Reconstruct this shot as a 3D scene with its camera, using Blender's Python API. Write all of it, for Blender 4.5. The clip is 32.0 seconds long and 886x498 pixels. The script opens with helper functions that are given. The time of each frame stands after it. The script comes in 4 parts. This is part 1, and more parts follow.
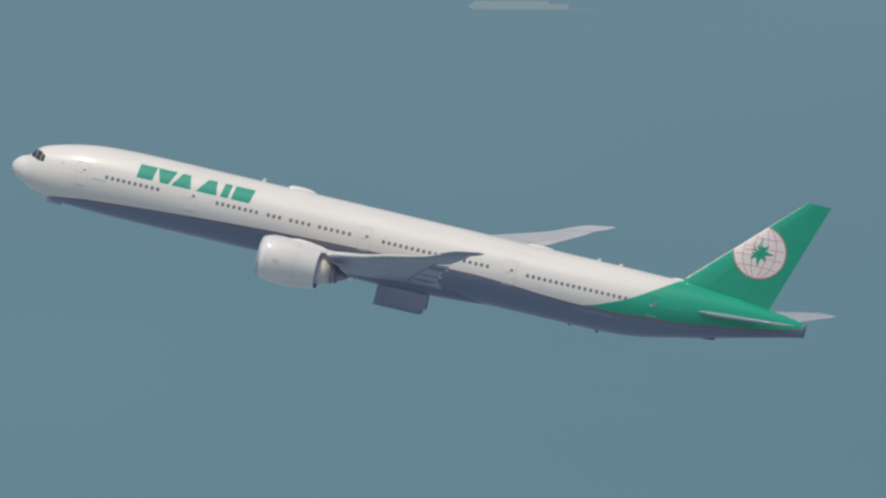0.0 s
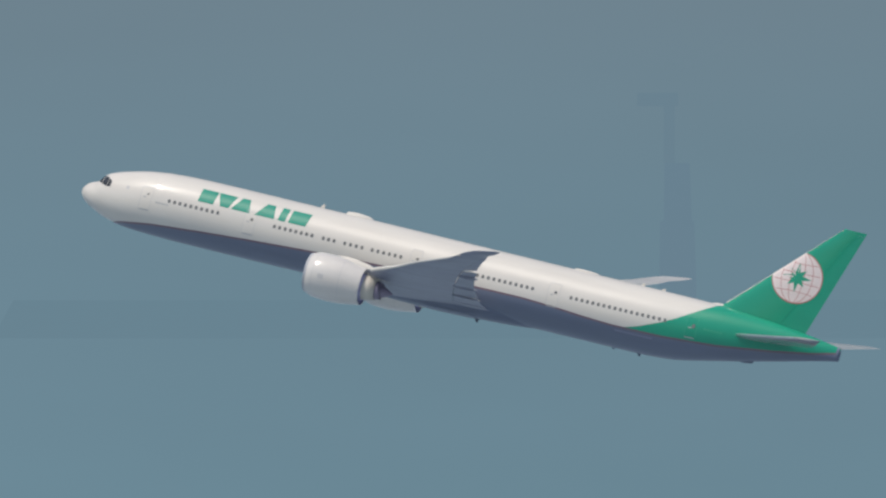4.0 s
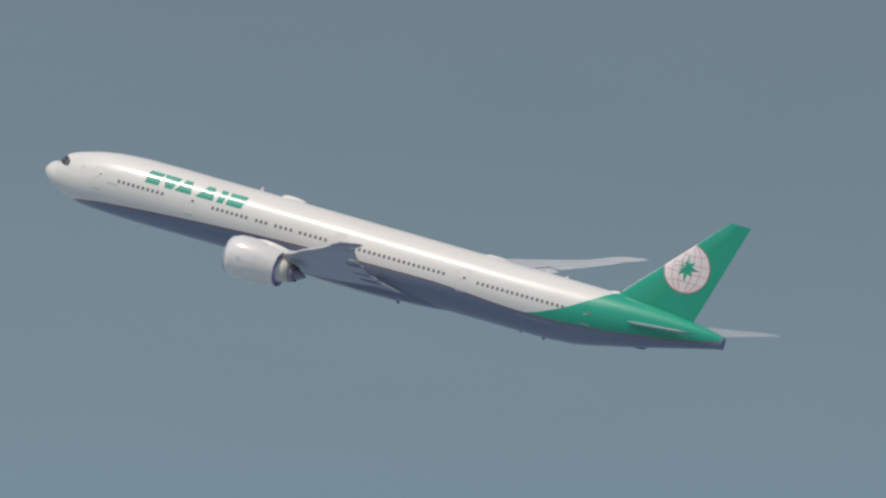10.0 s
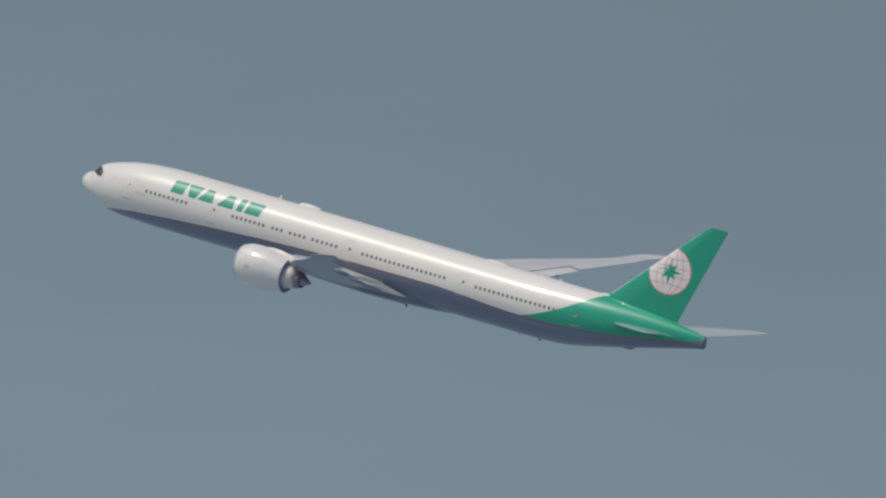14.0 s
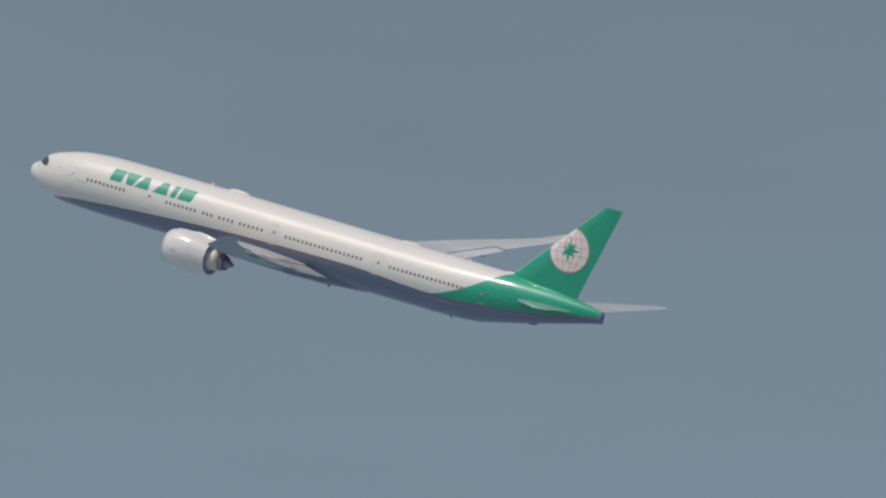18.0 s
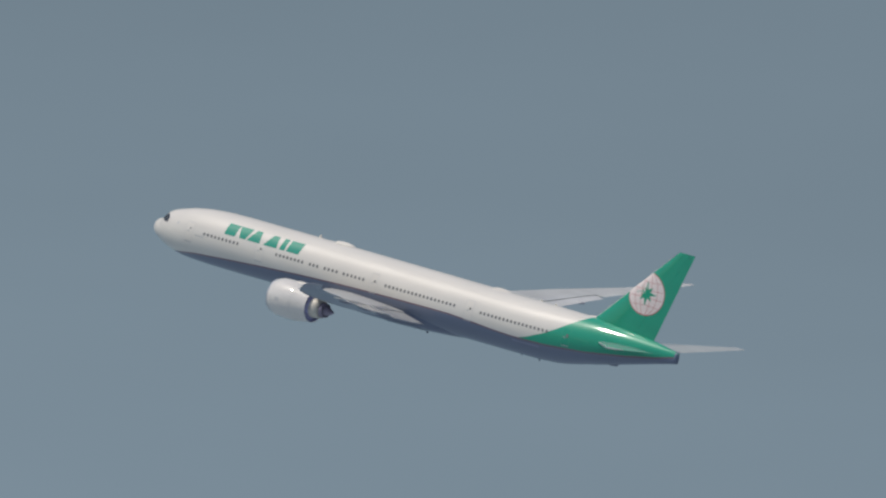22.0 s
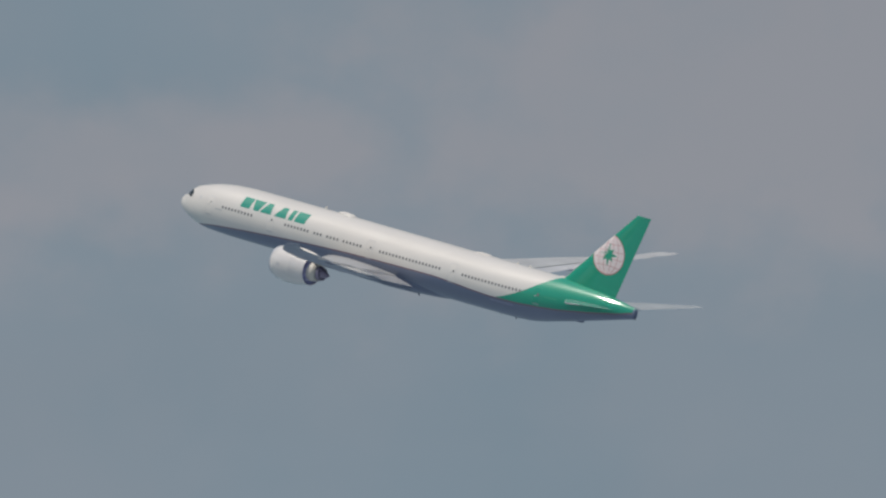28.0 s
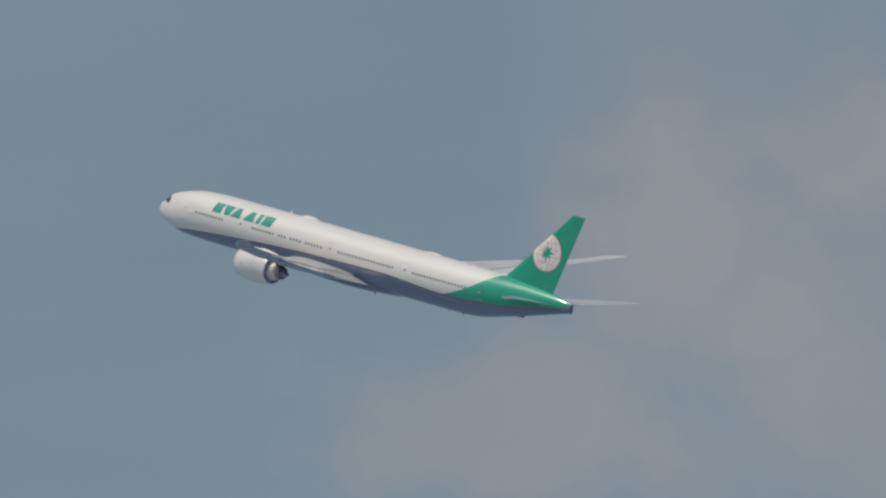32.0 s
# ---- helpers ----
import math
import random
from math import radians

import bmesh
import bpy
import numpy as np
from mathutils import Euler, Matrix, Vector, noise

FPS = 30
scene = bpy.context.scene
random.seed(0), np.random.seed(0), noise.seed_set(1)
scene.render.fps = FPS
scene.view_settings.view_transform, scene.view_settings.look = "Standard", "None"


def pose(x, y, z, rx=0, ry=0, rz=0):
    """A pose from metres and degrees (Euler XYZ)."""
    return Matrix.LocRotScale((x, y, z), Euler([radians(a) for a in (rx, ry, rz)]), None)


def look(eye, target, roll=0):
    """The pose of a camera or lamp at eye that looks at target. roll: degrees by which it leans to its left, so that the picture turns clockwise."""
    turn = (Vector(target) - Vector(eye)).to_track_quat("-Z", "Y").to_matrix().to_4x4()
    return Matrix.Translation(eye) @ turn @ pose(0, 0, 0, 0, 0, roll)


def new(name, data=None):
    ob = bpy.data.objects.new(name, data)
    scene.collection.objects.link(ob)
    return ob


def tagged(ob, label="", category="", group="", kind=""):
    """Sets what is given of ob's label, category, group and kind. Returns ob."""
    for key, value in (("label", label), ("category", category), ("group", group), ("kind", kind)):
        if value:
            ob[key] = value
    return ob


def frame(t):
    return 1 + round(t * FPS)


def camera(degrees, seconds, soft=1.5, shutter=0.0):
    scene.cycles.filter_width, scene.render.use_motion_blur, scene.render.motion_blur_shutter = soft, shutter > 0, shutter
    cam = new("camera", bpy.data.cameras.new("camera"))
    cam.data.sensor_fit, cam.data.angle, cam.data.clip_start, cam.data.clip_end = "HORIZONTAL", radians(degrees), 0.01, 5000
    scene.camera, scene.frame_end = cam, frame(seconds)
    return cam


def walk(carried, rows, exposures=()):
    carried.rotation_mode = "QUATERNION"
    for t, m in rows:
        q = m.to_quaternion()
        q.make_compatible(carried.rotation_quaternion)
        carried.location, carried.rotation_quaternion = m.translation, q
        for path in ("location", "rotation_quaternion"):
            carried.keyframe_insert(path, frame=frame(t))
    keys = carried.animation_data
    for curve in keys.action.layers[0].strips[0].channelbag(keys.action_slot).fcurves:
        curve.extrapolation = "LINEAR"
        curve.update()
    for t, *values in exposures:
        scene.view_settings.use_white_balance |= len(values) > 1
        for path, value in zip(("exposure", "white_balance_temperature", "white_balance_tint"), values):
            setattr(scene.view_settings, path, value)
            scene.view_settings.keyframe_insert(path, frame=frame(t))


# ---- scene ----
cam = camera(1.45, 32.0, soft=2.4)
walk(cam, [
    (0, pose(0, 0, 280, 88.49577, -0.08891, 9.38763)), (0.5, pose(0, 0, 280, 88.58439, 0.05929, 10.21810)), (1, pose(0, 0, 280, 88.66778, -0.00228, 11.01591)),
    (1.5, pose(0, 0, 280, 88.77062, 0.02202, 11.79467)), (2, pose(0, 0, 280, 88.85098, 0.00819, 12.55714)), (2.5, pose(0, 0, 280, 88.93723, 0.02544, 13.34528)),
    (3, pose(0, 0, 280, 89.02220, -0.08008, 14.19593)), (3.5, pose(0, 0, 280, 89.10360, 0.06902, 15.00963)), (4, pose(0, 0, 280, 89.17873, 0.03887, 15.76283)),
    (4.5, pose(0, 0, 280, 89.24786, -0.03824, 16.50895)), (5, pose(0, 0, 280, 89.31657, -0.11535, 17.24480)), (5.5, pose(0, 0, 280, 89.39017, -0.13926, 17.96728)),
    (6, pose(0, 0, 280, 89.45228, -0.09790, 18.72947)), (6.5, pose(0, 0, 280, 89.54135, -0.07446, 19.41613)), (7, pose(0, 0, 280, 89.62115, 0.04149, 20.09367)),
    (7.5, pose(0, 0, 280, 89.69213, 0.09264, 20.73038)), (8, pose(0, 0, 280, 89.75545, 0.17469, 21.35163)), (8.5, pose(0, 0, 280, 89.83589, 0.23098, 22.04300)),
    (9, pose(0, 0, 280, 89.93130, 0.16374, 22.68672)), (9.5, pose(0, 0, 280, 90.00344, -0.00736, 23.28624)), (10, pose(0, 0, 280, 90.06757, -0.13966, 23.88766)),
    (10.5, pose(0, 0, 280, 90.13629, -0.14403, 24.56943)), (11, pose(0, 0, 280, 90.21999, -0.14307, 25.18895)), (11.5, pose(0, 0, 280, 90.29887, -0.08736, 25.69234)),
    (12, pose(0, 0, 280, 90.36568, -0.08831, 26.38722)), (12.5, pose(0, 0, 280, 90.43424, -0.06417, 27.08032)), (13, pose(0, 0, 280, 90.49793, -0.03628, 27.61062)),
    (13.5, pose(0, 0, 280, 90.57308, 0.15782, 28.16133)), (14, pose(0, 0, 280, 90.63637, 0.16499, 28.73296)), (14.5, pose(0, 0, 280, 90.69311, 0.15712, 29.28992)),
    (15, pose(0, 0, 280, 90.74911, 0.14925, 29.84055)), (15.5, pose(0, 0, 280, 90.80969, 0.14759, 30.39341)), (16, pose(0, 0, 280, 90.86724, 0.08153, 30.95984)),
    (16.5, pose(0, 0, 280, 90.92487, 0.09326, 31.44149)), (17, pose(0, 0, 280, 90.99184, 0.04931, 31.96899)), (17.5, pose(0, 0, 280, 91.06738, -0.06839, 32.46539)),
    (18, pose(0, 0, 280, 91.12245, 0.01924, 33.01731)), (18.5, pose(0, 0, 280, 91.15851, -0.08144, 33.54021)), (19, pose(0, 0, 280, 91.21222, -0.18460, 33.98838)),
    (19.5, pose(0, 0, 280, 91.30119, -0.05065, 34.57295)), (20, pose(0, 0, 280, 91.39547, -0.04277, 35.21297)), (20.5, pose(0, 0, 280, 91.46690, -0.01243, 35.77395)),
    (21, pose(0, 0, 280, 91.54892, 0.03269, 36.43731)), (21.5, pose(0, 0, 280, 91.60834, 0.03373, 36.92999)), (22, pose(0, 0, 280, 91.66679, -0.02801, 37.26836)),
    (22.5, pose(0, 0, 280, 91.71516, 0.01609, 37.76373)), (23, pose(0, 0, 280, 91.74727, 0.02427, 38.31888)), (23.5, pose(0, 0, 280, 91.81337, 0.02343, 38.83632)),
    (24, pose(0, 0, 280, 91.86198, 0.02171, 39.31614)), (24.5, pose(0, 0, 280, 91.90320, -0.00450, 39.73760)), (25, pose(0, 0, 280, 91.93701, 0.01908, 40.24831)),
    (25.5, pose(0, 0, 280, 91.99447, 0.00225, 40.69237)), (26, pose(0, 0, 280, 92.03831, -0.01293, 41.15065)), (26.5, pose(0, 0, 280, 92.07467, -0.01367, 41.59337)),
    (27, pose(0, 0, 280, 92.11020, -0.01442, 42.03340)), (27.5, pose(0, 0, 280, 92.15147, -0.00431, 42.48419)), (28, pose(0, 0, 280, 92.21247, -0.04175, 42.95807)),
    (28.5, pose(0, 0, 280, 92.27960, -0.03731, 43.46227)), (29, pose(0, 0, 280, 92.34124, 0.00513, 43.93282)), (29.5, pose(0, 0, 280, 92.39768, 0.08352, 44.40453)),
    (30, pose(0, 0, 280, 92.42396, 0.09981, 44.82893)), (30.5, pose(0, 0, 280, 92.46105, -0.03164, 45.26198)), (31, pose(0, 0, 280, 92.47749, 0.01324, 45.68224)),
    (31.5, pose(0, 0, 280, 92.50043, -0.01815, 46.08472)), (32, pose(0, 0, 280, 92.54866, -0.00699, 46.48500)),
], exposures=((0, 0.0), (10.2, 0.0), (11, -0.2), (11.6, -0.2), (12, -0.13), (13.4, -0.13), (15, -0.12), (32, -0.12)))


# ---- world and light ----
SUN_WAY = Vector((-0.2333, -0.3332, 0.9135)).normalized()
sun = new("sun", bpy.data.lights.new("sun", "SUN"))
sun.data.energy, sun.data.angle, sun.data.color = 2.86, radians(0.55), (1.0, 0.95, 0.875)
sun.matrix_world = look((0, 0, 2000), Vector((0, 0, 2000)) - SUN_WAY)
world = bpy.data.worlds.new("world")
scene.world = world
world.use_nodes = True
wn = world.node_tree
sky = wn.nodes.new("ShaderNodeTexSky")
sky.sky_type, sky.sun_disc = "NISHITA", False
sky.sun_elevation, sky.sun_rotation = math.asin(SUN_WAY.z), math.atan2(SUN_WAY.x, SUN_WAY.y)
sky.altitude, sky.air_density, sky.dust_density = 280, 1.2, 3.0
wn.links.new(sky.outputs["Color"], wn.nodes["Background"].inputs["Color"])
wn.nodes["Background"].inputs["Strength"].default_value = 0.112


# ---- materials ----
def nodes_of(name):
    m = bpy.data.materials.new(name)
    m.use_nodes = True
    return m, m.node_tree, m.node_tree.nodes["Principled BSDF"]


def link(tree, a, b):
    tree.links.new(a, b)


def maths(tree, op, a, b=None, c=None):
    n = tree.nodes.new("ShaderNodeMath")
    n.operation = op
    for i, v in enumerate((a, b, c)):
        if v is None:
            continue
        if isinstance(v, (int, float)):
            n.inputs[i].default_value = v
        else:
            tree.links.new(v, n.inputs[i])
    return n.outputs[0]


def mixed(tree, factor, a, b, kind="MIX"):
    n = tree.nodes.new("ShaderNodeMix")
    n.data_type, n.blend_type = "RGBA", kind
    for socket, v in ((n.inputs[0], factor), (n.inputs[6], a), (n.inputs[7], b)):
        if isinstance(v, tuple):
            socket.default_value = (*v, 1)
        elif isinstance(v, (int, float)):
            socket.default_value = v
        else:
            tree.links.new(v, socket)
    return n.outputs[2]


def wear(tree, color, amount=0.12, streak=1.0):
    """Grime at two scales: broad stains drawn out along the airflow and a fine grain."""
    co = tree.nodes.new("ShaderNodeTexCoord").outputs["Object"]
    mp = tree.nodes.new("ShaderNodeMapping")
    mp.inputs["Scale"].default_value = (0.25 / streak, 0.9, 0.9)
    tree.links.new(co, mp.inputs["Vector"])
    out = color
    for scale, share, vec in ((0.8, 1.0, mp.outputs[0]), (14.0, 0.45, co)):
        nz = tree.nodes.new("ShaderNodeTexNoise")
        nz.inputs["Scale"].default_value, nz.inputs["Detail"].default_value = scale, 5
        tree.links.new(vec, nz.inputs["Vector"])
        f = tree.nodes.new("ShaderNodeMapRange")
        f.inputs["From Min"].default_value, f.inputs["From Max"].default_value = 0.38, 0.68
        f.inputs["To Min"].default_value, f.inputs["To Max"].default_value = 0.0, amount * share
        tree.links.new(nz.outputs["Fac"], f.inputs["Value"])
        out = mixed(tree, f.outputs[0], out, (0.30, 0.28, 0.27), "MULTIPLY")
    return out


def rough_of(tree, shader, base, spread=0.08):
    nz = tree.nodes.new("ShaderNodeTexNoise")
    nz.inputs["Scale"].default_value = 1.3
    co = tree.nodes.new("ShaderNodeTexCoord").outputs["Object"]
    tree.links.new(co, nz.inputs["Vector"])
    r = tree.nodes.new("ShaderNodeMapRange")
    r.inputs["To Min"].default_value, r.inputs["To Max"].default_value = base - spread, base + spread
    tree.links.new(nz.outputs["Fac"], r.inputs["Value"])
    tree.links.new(r.outputs[0], shader.inputs["Roughness"])
    bump = tree.nodes.new("ShaderNodeBump")
    bump.inputs["Strength"].default_value, bump.inputs["Distance"].default_value = 0.06, 0.02
    nz2 = tree.nodes.new("ShaderNodeTexNoise")
    nz2.inputs["Scale"].default_value = 0.9
    tree.links.new(co, nz2.inputs["Vector"])
    tree.links.new(nz2.outputs["Fac"], bump.inputs["Height"])
    tree.links.new(bump.outputs[0], shader.inputs["Normal"])


def ripple(tree, shader, scale=0.45, depth=0.0045):
    """Skin panels are never quite even: the lacquer's gloss wavers along them."""
    nz = tree.nodes.new("ShaderNodeTexNoise")
    nz.inputs["Scale"].default_value, nz.inputs["Detail"].default_value = scale, 2
    tree.links.new(tree.nodes.new("ShaderNodeTexCoord").outputs["Object"], nz.inputs["Vector"])
    bump = tree.nodes.new("ShaderNodeBump")
    bump.inputs["Strength"].default_value, bump.inputs["Distance"].default_value = 1.0, depth
    tree.links.new(nz.outputs["Fac"], bump.inputs["Height"])
    tree.links.new(bump.outputs[0], shader.inputs["Coat Normal"])


def paint(name, color, rough=0.3, metal=0.0, amount=0.12, spread=0.06, coat=0.0):
    m, tree, shader = nodes_of(name)
    link(tree, wear(tree, color, amount), shader.inputs["Base Color"])
    shader.inputs["Metallic"].default_value = metal
    shader.inputs["Coat Weight"].default_value = coat
    shader.inputs["Coat Roughness"].default_value = 0.07
    if coat:
        shader.inputs["Specular IOR Level"].default_value = 0.1
        ripple(tree, shader)
    rough_of(tree, shader, rough, spread)
    return m


def ramp_of(tree, value, stops):
    n = tree.nodes.new("ShaderNodeValToRGB")
    el = n.color_ramp.elements
    while len(el) < len(stops):
        el.new(0.5)
    for e, (p, v) in zip(el, stops):
        e.position, e.color = p, (v, v, v, 1)
    tree.links.new(value, n.inputs["Fac"])
    bw = tree.nodes.new("ShaderNodeRGBToBW")
    tree.links.new(n.outputs["Color"], bw.inputs[0])
    return bw.outputs[0]


WHITE, GREEN = (0.640, 0.605, 0.548), (0.010, 0.292, 0.177)
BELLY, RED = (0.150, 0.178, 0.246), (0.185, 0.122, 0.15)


def livery():
    """White upper body, thin red line, slate-blue belly, green tail sweeping up to the fin."""
    m, tree, shader = nodes_of("fuselage_paint")
    xyz = tree.nodes.new("ShaderNodeSeparateXYZ")
    link(tree, tree.nodes.new("ShaderNodeTexCoord").outputs["Object"], xyz.inputs[0])
    x = maths(tree, "DIVIDE", xyz.outputs[0], 76.0)
    z = maths(tree, "MULTIPLY_ADD", xyz.outputs[2], 0.125, 0.5)
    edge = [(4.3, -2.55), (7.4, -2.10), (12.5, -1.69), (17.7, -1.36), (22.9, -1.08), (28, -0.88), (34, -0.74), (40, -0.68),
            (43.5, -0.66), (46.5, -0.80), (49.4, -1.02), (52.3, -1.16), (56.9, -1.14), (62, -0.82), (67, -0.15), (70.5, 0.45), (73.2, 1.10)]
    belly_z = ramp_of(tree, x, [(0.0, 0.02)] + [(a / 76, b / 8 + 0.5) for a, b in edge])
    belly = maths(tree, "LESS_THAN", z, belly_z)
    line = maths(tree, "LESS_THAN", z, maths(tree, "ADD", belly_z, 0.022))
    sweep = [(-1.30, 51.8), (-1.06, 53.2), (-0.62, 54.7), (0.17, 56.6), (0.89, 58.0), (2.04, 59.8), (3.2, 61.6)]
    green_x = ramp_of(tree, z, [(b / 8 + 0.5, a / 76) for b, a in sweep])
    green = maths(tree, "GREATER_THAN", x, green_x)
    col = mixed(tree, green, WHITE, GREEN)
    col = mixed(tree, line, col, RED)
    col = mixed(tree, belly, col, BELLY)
    link(tree, wear(tree, col, 0.10, 2.0), shader.inputs["Base Color"])
    link(tree, maths(tree, "MULTIPLY_ADD", belly, -0.5, 0.75), shader.inputs["Coat Weight"])
    shader.inputs["Coat Roughness"].default_value = 0.07
    ripple(tree, shader, 0.45, 0.0012)
    shader.inputs["Specular IOR Level"].default_value = 0.2
    rough_of(tree, shader, 0.38, 0.05)
    return m


def hazy(name, color, true_color):
    """A far surface behind kilometres of sunlit haze: a little of its own colour, the rest is the haze's light."""
    m, tree, shader = nodes_of(name)
    link(tree, wear(tree, tuple(0.04 * c for c in true_color), 0.2), shader.inputs["Base Color"])
    shader.inputs["Roughness"].default_value = 1.0
    shader.inputs["Specular IOR Level"].default_value = 0.0
    shader.inputs["Emission Color"].default_value = (*color, 1)
    shader.inputs["Emission Strength"].default_value = 1.0
    return m


M_BODY = livery()
M_WHITE = paint("white_paint", WHITE, 0.32, 0, 0.10, coat=0.2)
M_COWL = paint("cowl_white_paint", (0.64, 0.61, 0.57), 0.34, 0, 0.16, coat=1.0)
M_STAB = paint("tailplane_grey_paint", (0.43, 0.44, 0.435), 0.36, 0, 0.15, coat=1.0)
M_GREEN = paint("green_paint", GREEN, 0.36, 0, 0.08, coat=1.0)
M_TITLE = paint("title_green_paint", (0.016, 0.26, 0.18), 0.34, 0, 0.05, coat=1.0)
M_BELLY = paint("belly_blue_paint", BELLY, 0.34, 0, 0.2, coat=0.25)
M_RED = paint("red_paint", (0.48, 0.19, 0.17), 0.35, 0, 0.1)
M_DISC = paint("emblem_pale_paint", (0.74, 0.64, 0.61), 0.35, 0, 0.10)
M_GREY = paint("wing_grey_paint", (0.41, 0.415, 0.41), 0.38, 0, 0.22)
M_FLAP = paint("flap_grey_paint", (0.50, 0.50, 0.49), 0.34, 0, 0.22, coat=0.8)
# wing grey darkened and blued: shade of the undersides put into the colour
M_UNDER_SHADE = paint("wing_underside_shade", (0.225, 0.240, 0.305), 0.42, 0, 0.22)
M_METAL = paint("bare_aluminium", (0.72, 0.72, 0.71), 0.42, 1.0, 0.10)
M_LIP = paint("dull_lip_metal", (0.42, 0.43, 0.46), 0.62, 0.2, 0.15)
M_HOT = paint("heat_tinted_titanium", (0.58, 0.54, 0.47), 0.5, 0.1, 0.25)
M_PLUG = paint("dark_nickel_alloy", (0.25, 0.22, 0.29), 0.48, 0.3, 0.30)
# blue put in for the skylight that fills the shaded nozzle
M_DARK = paint("skylit_duct_blue", (0.50, 0.49, 0.68), 0.5, 0, 0.2)
M_GLASS = paint("dark_window_glass", (0.035, 0.040, 0.045), 0.10, 0, 0.05, 0.03)
M_PANE = paint("cabin_window_pane", (0.20, 0.20, 0.195), 0.25, 0, 0.10, 0.05)
M_SEAL = paint("grey_door_seal", (0.51, 0.50, 0.49), 0.45, 0, 0.2)
M_GREENSEAL = paint("pale_green_door_line", (0.03, 0.34, 0.20), 0.45, 0, 0.2)
M_MARK = paint("grey_marking_paint", (0.40, 0.40, 0.40), 0.45, 0, 0.1)
M_LINER = paint("gear_door_liner", (0.40, 0.43, 0.55), 0.5, 0, 0.25)
M_SCUFF = paint("worn_belly_paint", (0.22, 0.23, 0.32), 0.45, 0, 0.2)


# ---- sea and distance ----
def mesh_of(name, verts, faces, smooth=True):
    me = bpy.data.meshes.new(name)
    me.from_pydata([tuple(v) for v in verts], [], faces)
    bm = bmesh.new()
    bm.from_mesh(me)
    bmesh.ops.remove_doubles(bm, verts=bm.verts, dist=1e-5)
    bmesh.ops.recalc_face_normals(bm, faces=bm.faces)
    bm.to_mesh(me)
    bm.free()
    me.polygons.foreach_set("use_smooth", [smooth] * len(me.polygons))
    me.update()
    return me


def part(name, me, material, parent, label=""):
    ob = new(name, me)
    if material and not me.materials:
        me.materials.append(material)
    ob.parent = parent
    return tagged(ob, label)


def sharp(me, angle=35):
    me.set_sharp_from_angle(angle=radians(angle))
    return me


EYE_Z, FAR = 280.0, 4880.0


def sea():
    m, tree, shader = nodes_of("hazy_sea_water")
    nz = tree.nodes.new("ShaderNodeTexNoise")
    nz.inputs["Scale"].default_value, nz.inputs["Detail"].default_value = 0.004, 8
    link(tree, tree.nodes.new("ShaderNodeTexCoord").outputs["Object"], nz.inputs["Vector"])
    # lighter than water: stands in for haze light thrown up onto the belly
    link(tree, mixed(tree, nz.outputs["Fac"], (0.19, 0.25, 0.30), (0.24, 0.30, 0.35)), shader.inputs["Base Color"])
    shader.inputs["Roughness"].default_value = 0.45
    bump = tree.nodes.new("ShaderNodeBump")
    wv = tree.nodes.new("ShaderNodeTexNoise")
    wv.inputs["Scale"].default_value, wv.inputs["Detail"].default_value = 0.15, 6
    link(tree, tree.nodes.new("ShaderNodeTexCoord").outputs["Object"], wv.inputs["Vector"])
    link(tree, wv.outputs["Fac"], bump.inputs["Height"])
    bump.inputs["Distance"].default_value = 1.2
    link(tree, bump.outputs[0], shader.inputs["Normal"])
    n, size = 40, 60000.0
    vs = [((i / n - 0.5) * size, (j / n - 0.5) * size, 0) for j in range(n + 1) for i in range(n + 1)]
    fs = [(j * (n + 1) + i, j * (n + 1) + i + 1, (j + 1) * (n + 1) + i + 1, (j + 1) * (n + 1) + i) for j in range(n) for i in range(n)]
    me = mesh_of("sea", vs, fs)
    me.materials.append(m)
    tagged(new("sea", me), "hazy teal sea under the climbing airliner", "sea", kind="structure")


# broad soft clouds in the distance: bearing, height, half width, half height (degrees), density
CLOUDS = [
    (42.50, 2.47, 0.78, 0.34, 1.0), (43.32, 2.38, 0.46, 0.13, 0.95), (43.50, 2.36, 0.38, 0.14, 0.9), (44.30, 2.36, 0.37, 0.20, 0.95),
    (44.97, 2.63, 0.31, 0.17, 1.0), (45.05, 2.40, 0.24, 0.15, 0.9), (45.62, 2.74, 0.38, 0.16, 1.0), (45.35, 2.62, 0.22, 0.16, 0.8),
    (46.10, 2.58, 0.19, 0.27, 0.95), (46.38, 2.27, 0.34, 0.16, 1.0), (45.95, 2.42, 0.22, 0.20, 0.8), (44.62, 2.24, 0.30, 0.09, 0.6),
    (43.95, 2.20, 0.40, 0.10, 0.45), (45.50, 2.22, 0.30, 0.10, 0.4), (45.86, 2.34, 0.34, 0.24, 0.75),
    (44.95, 2.40, 0.46, 0.26, 0.75), (45.45, 2.45, 0.46, 0.28, 0.80), (44.45, 2.16, 0.45, 0.14, 0.60),
]


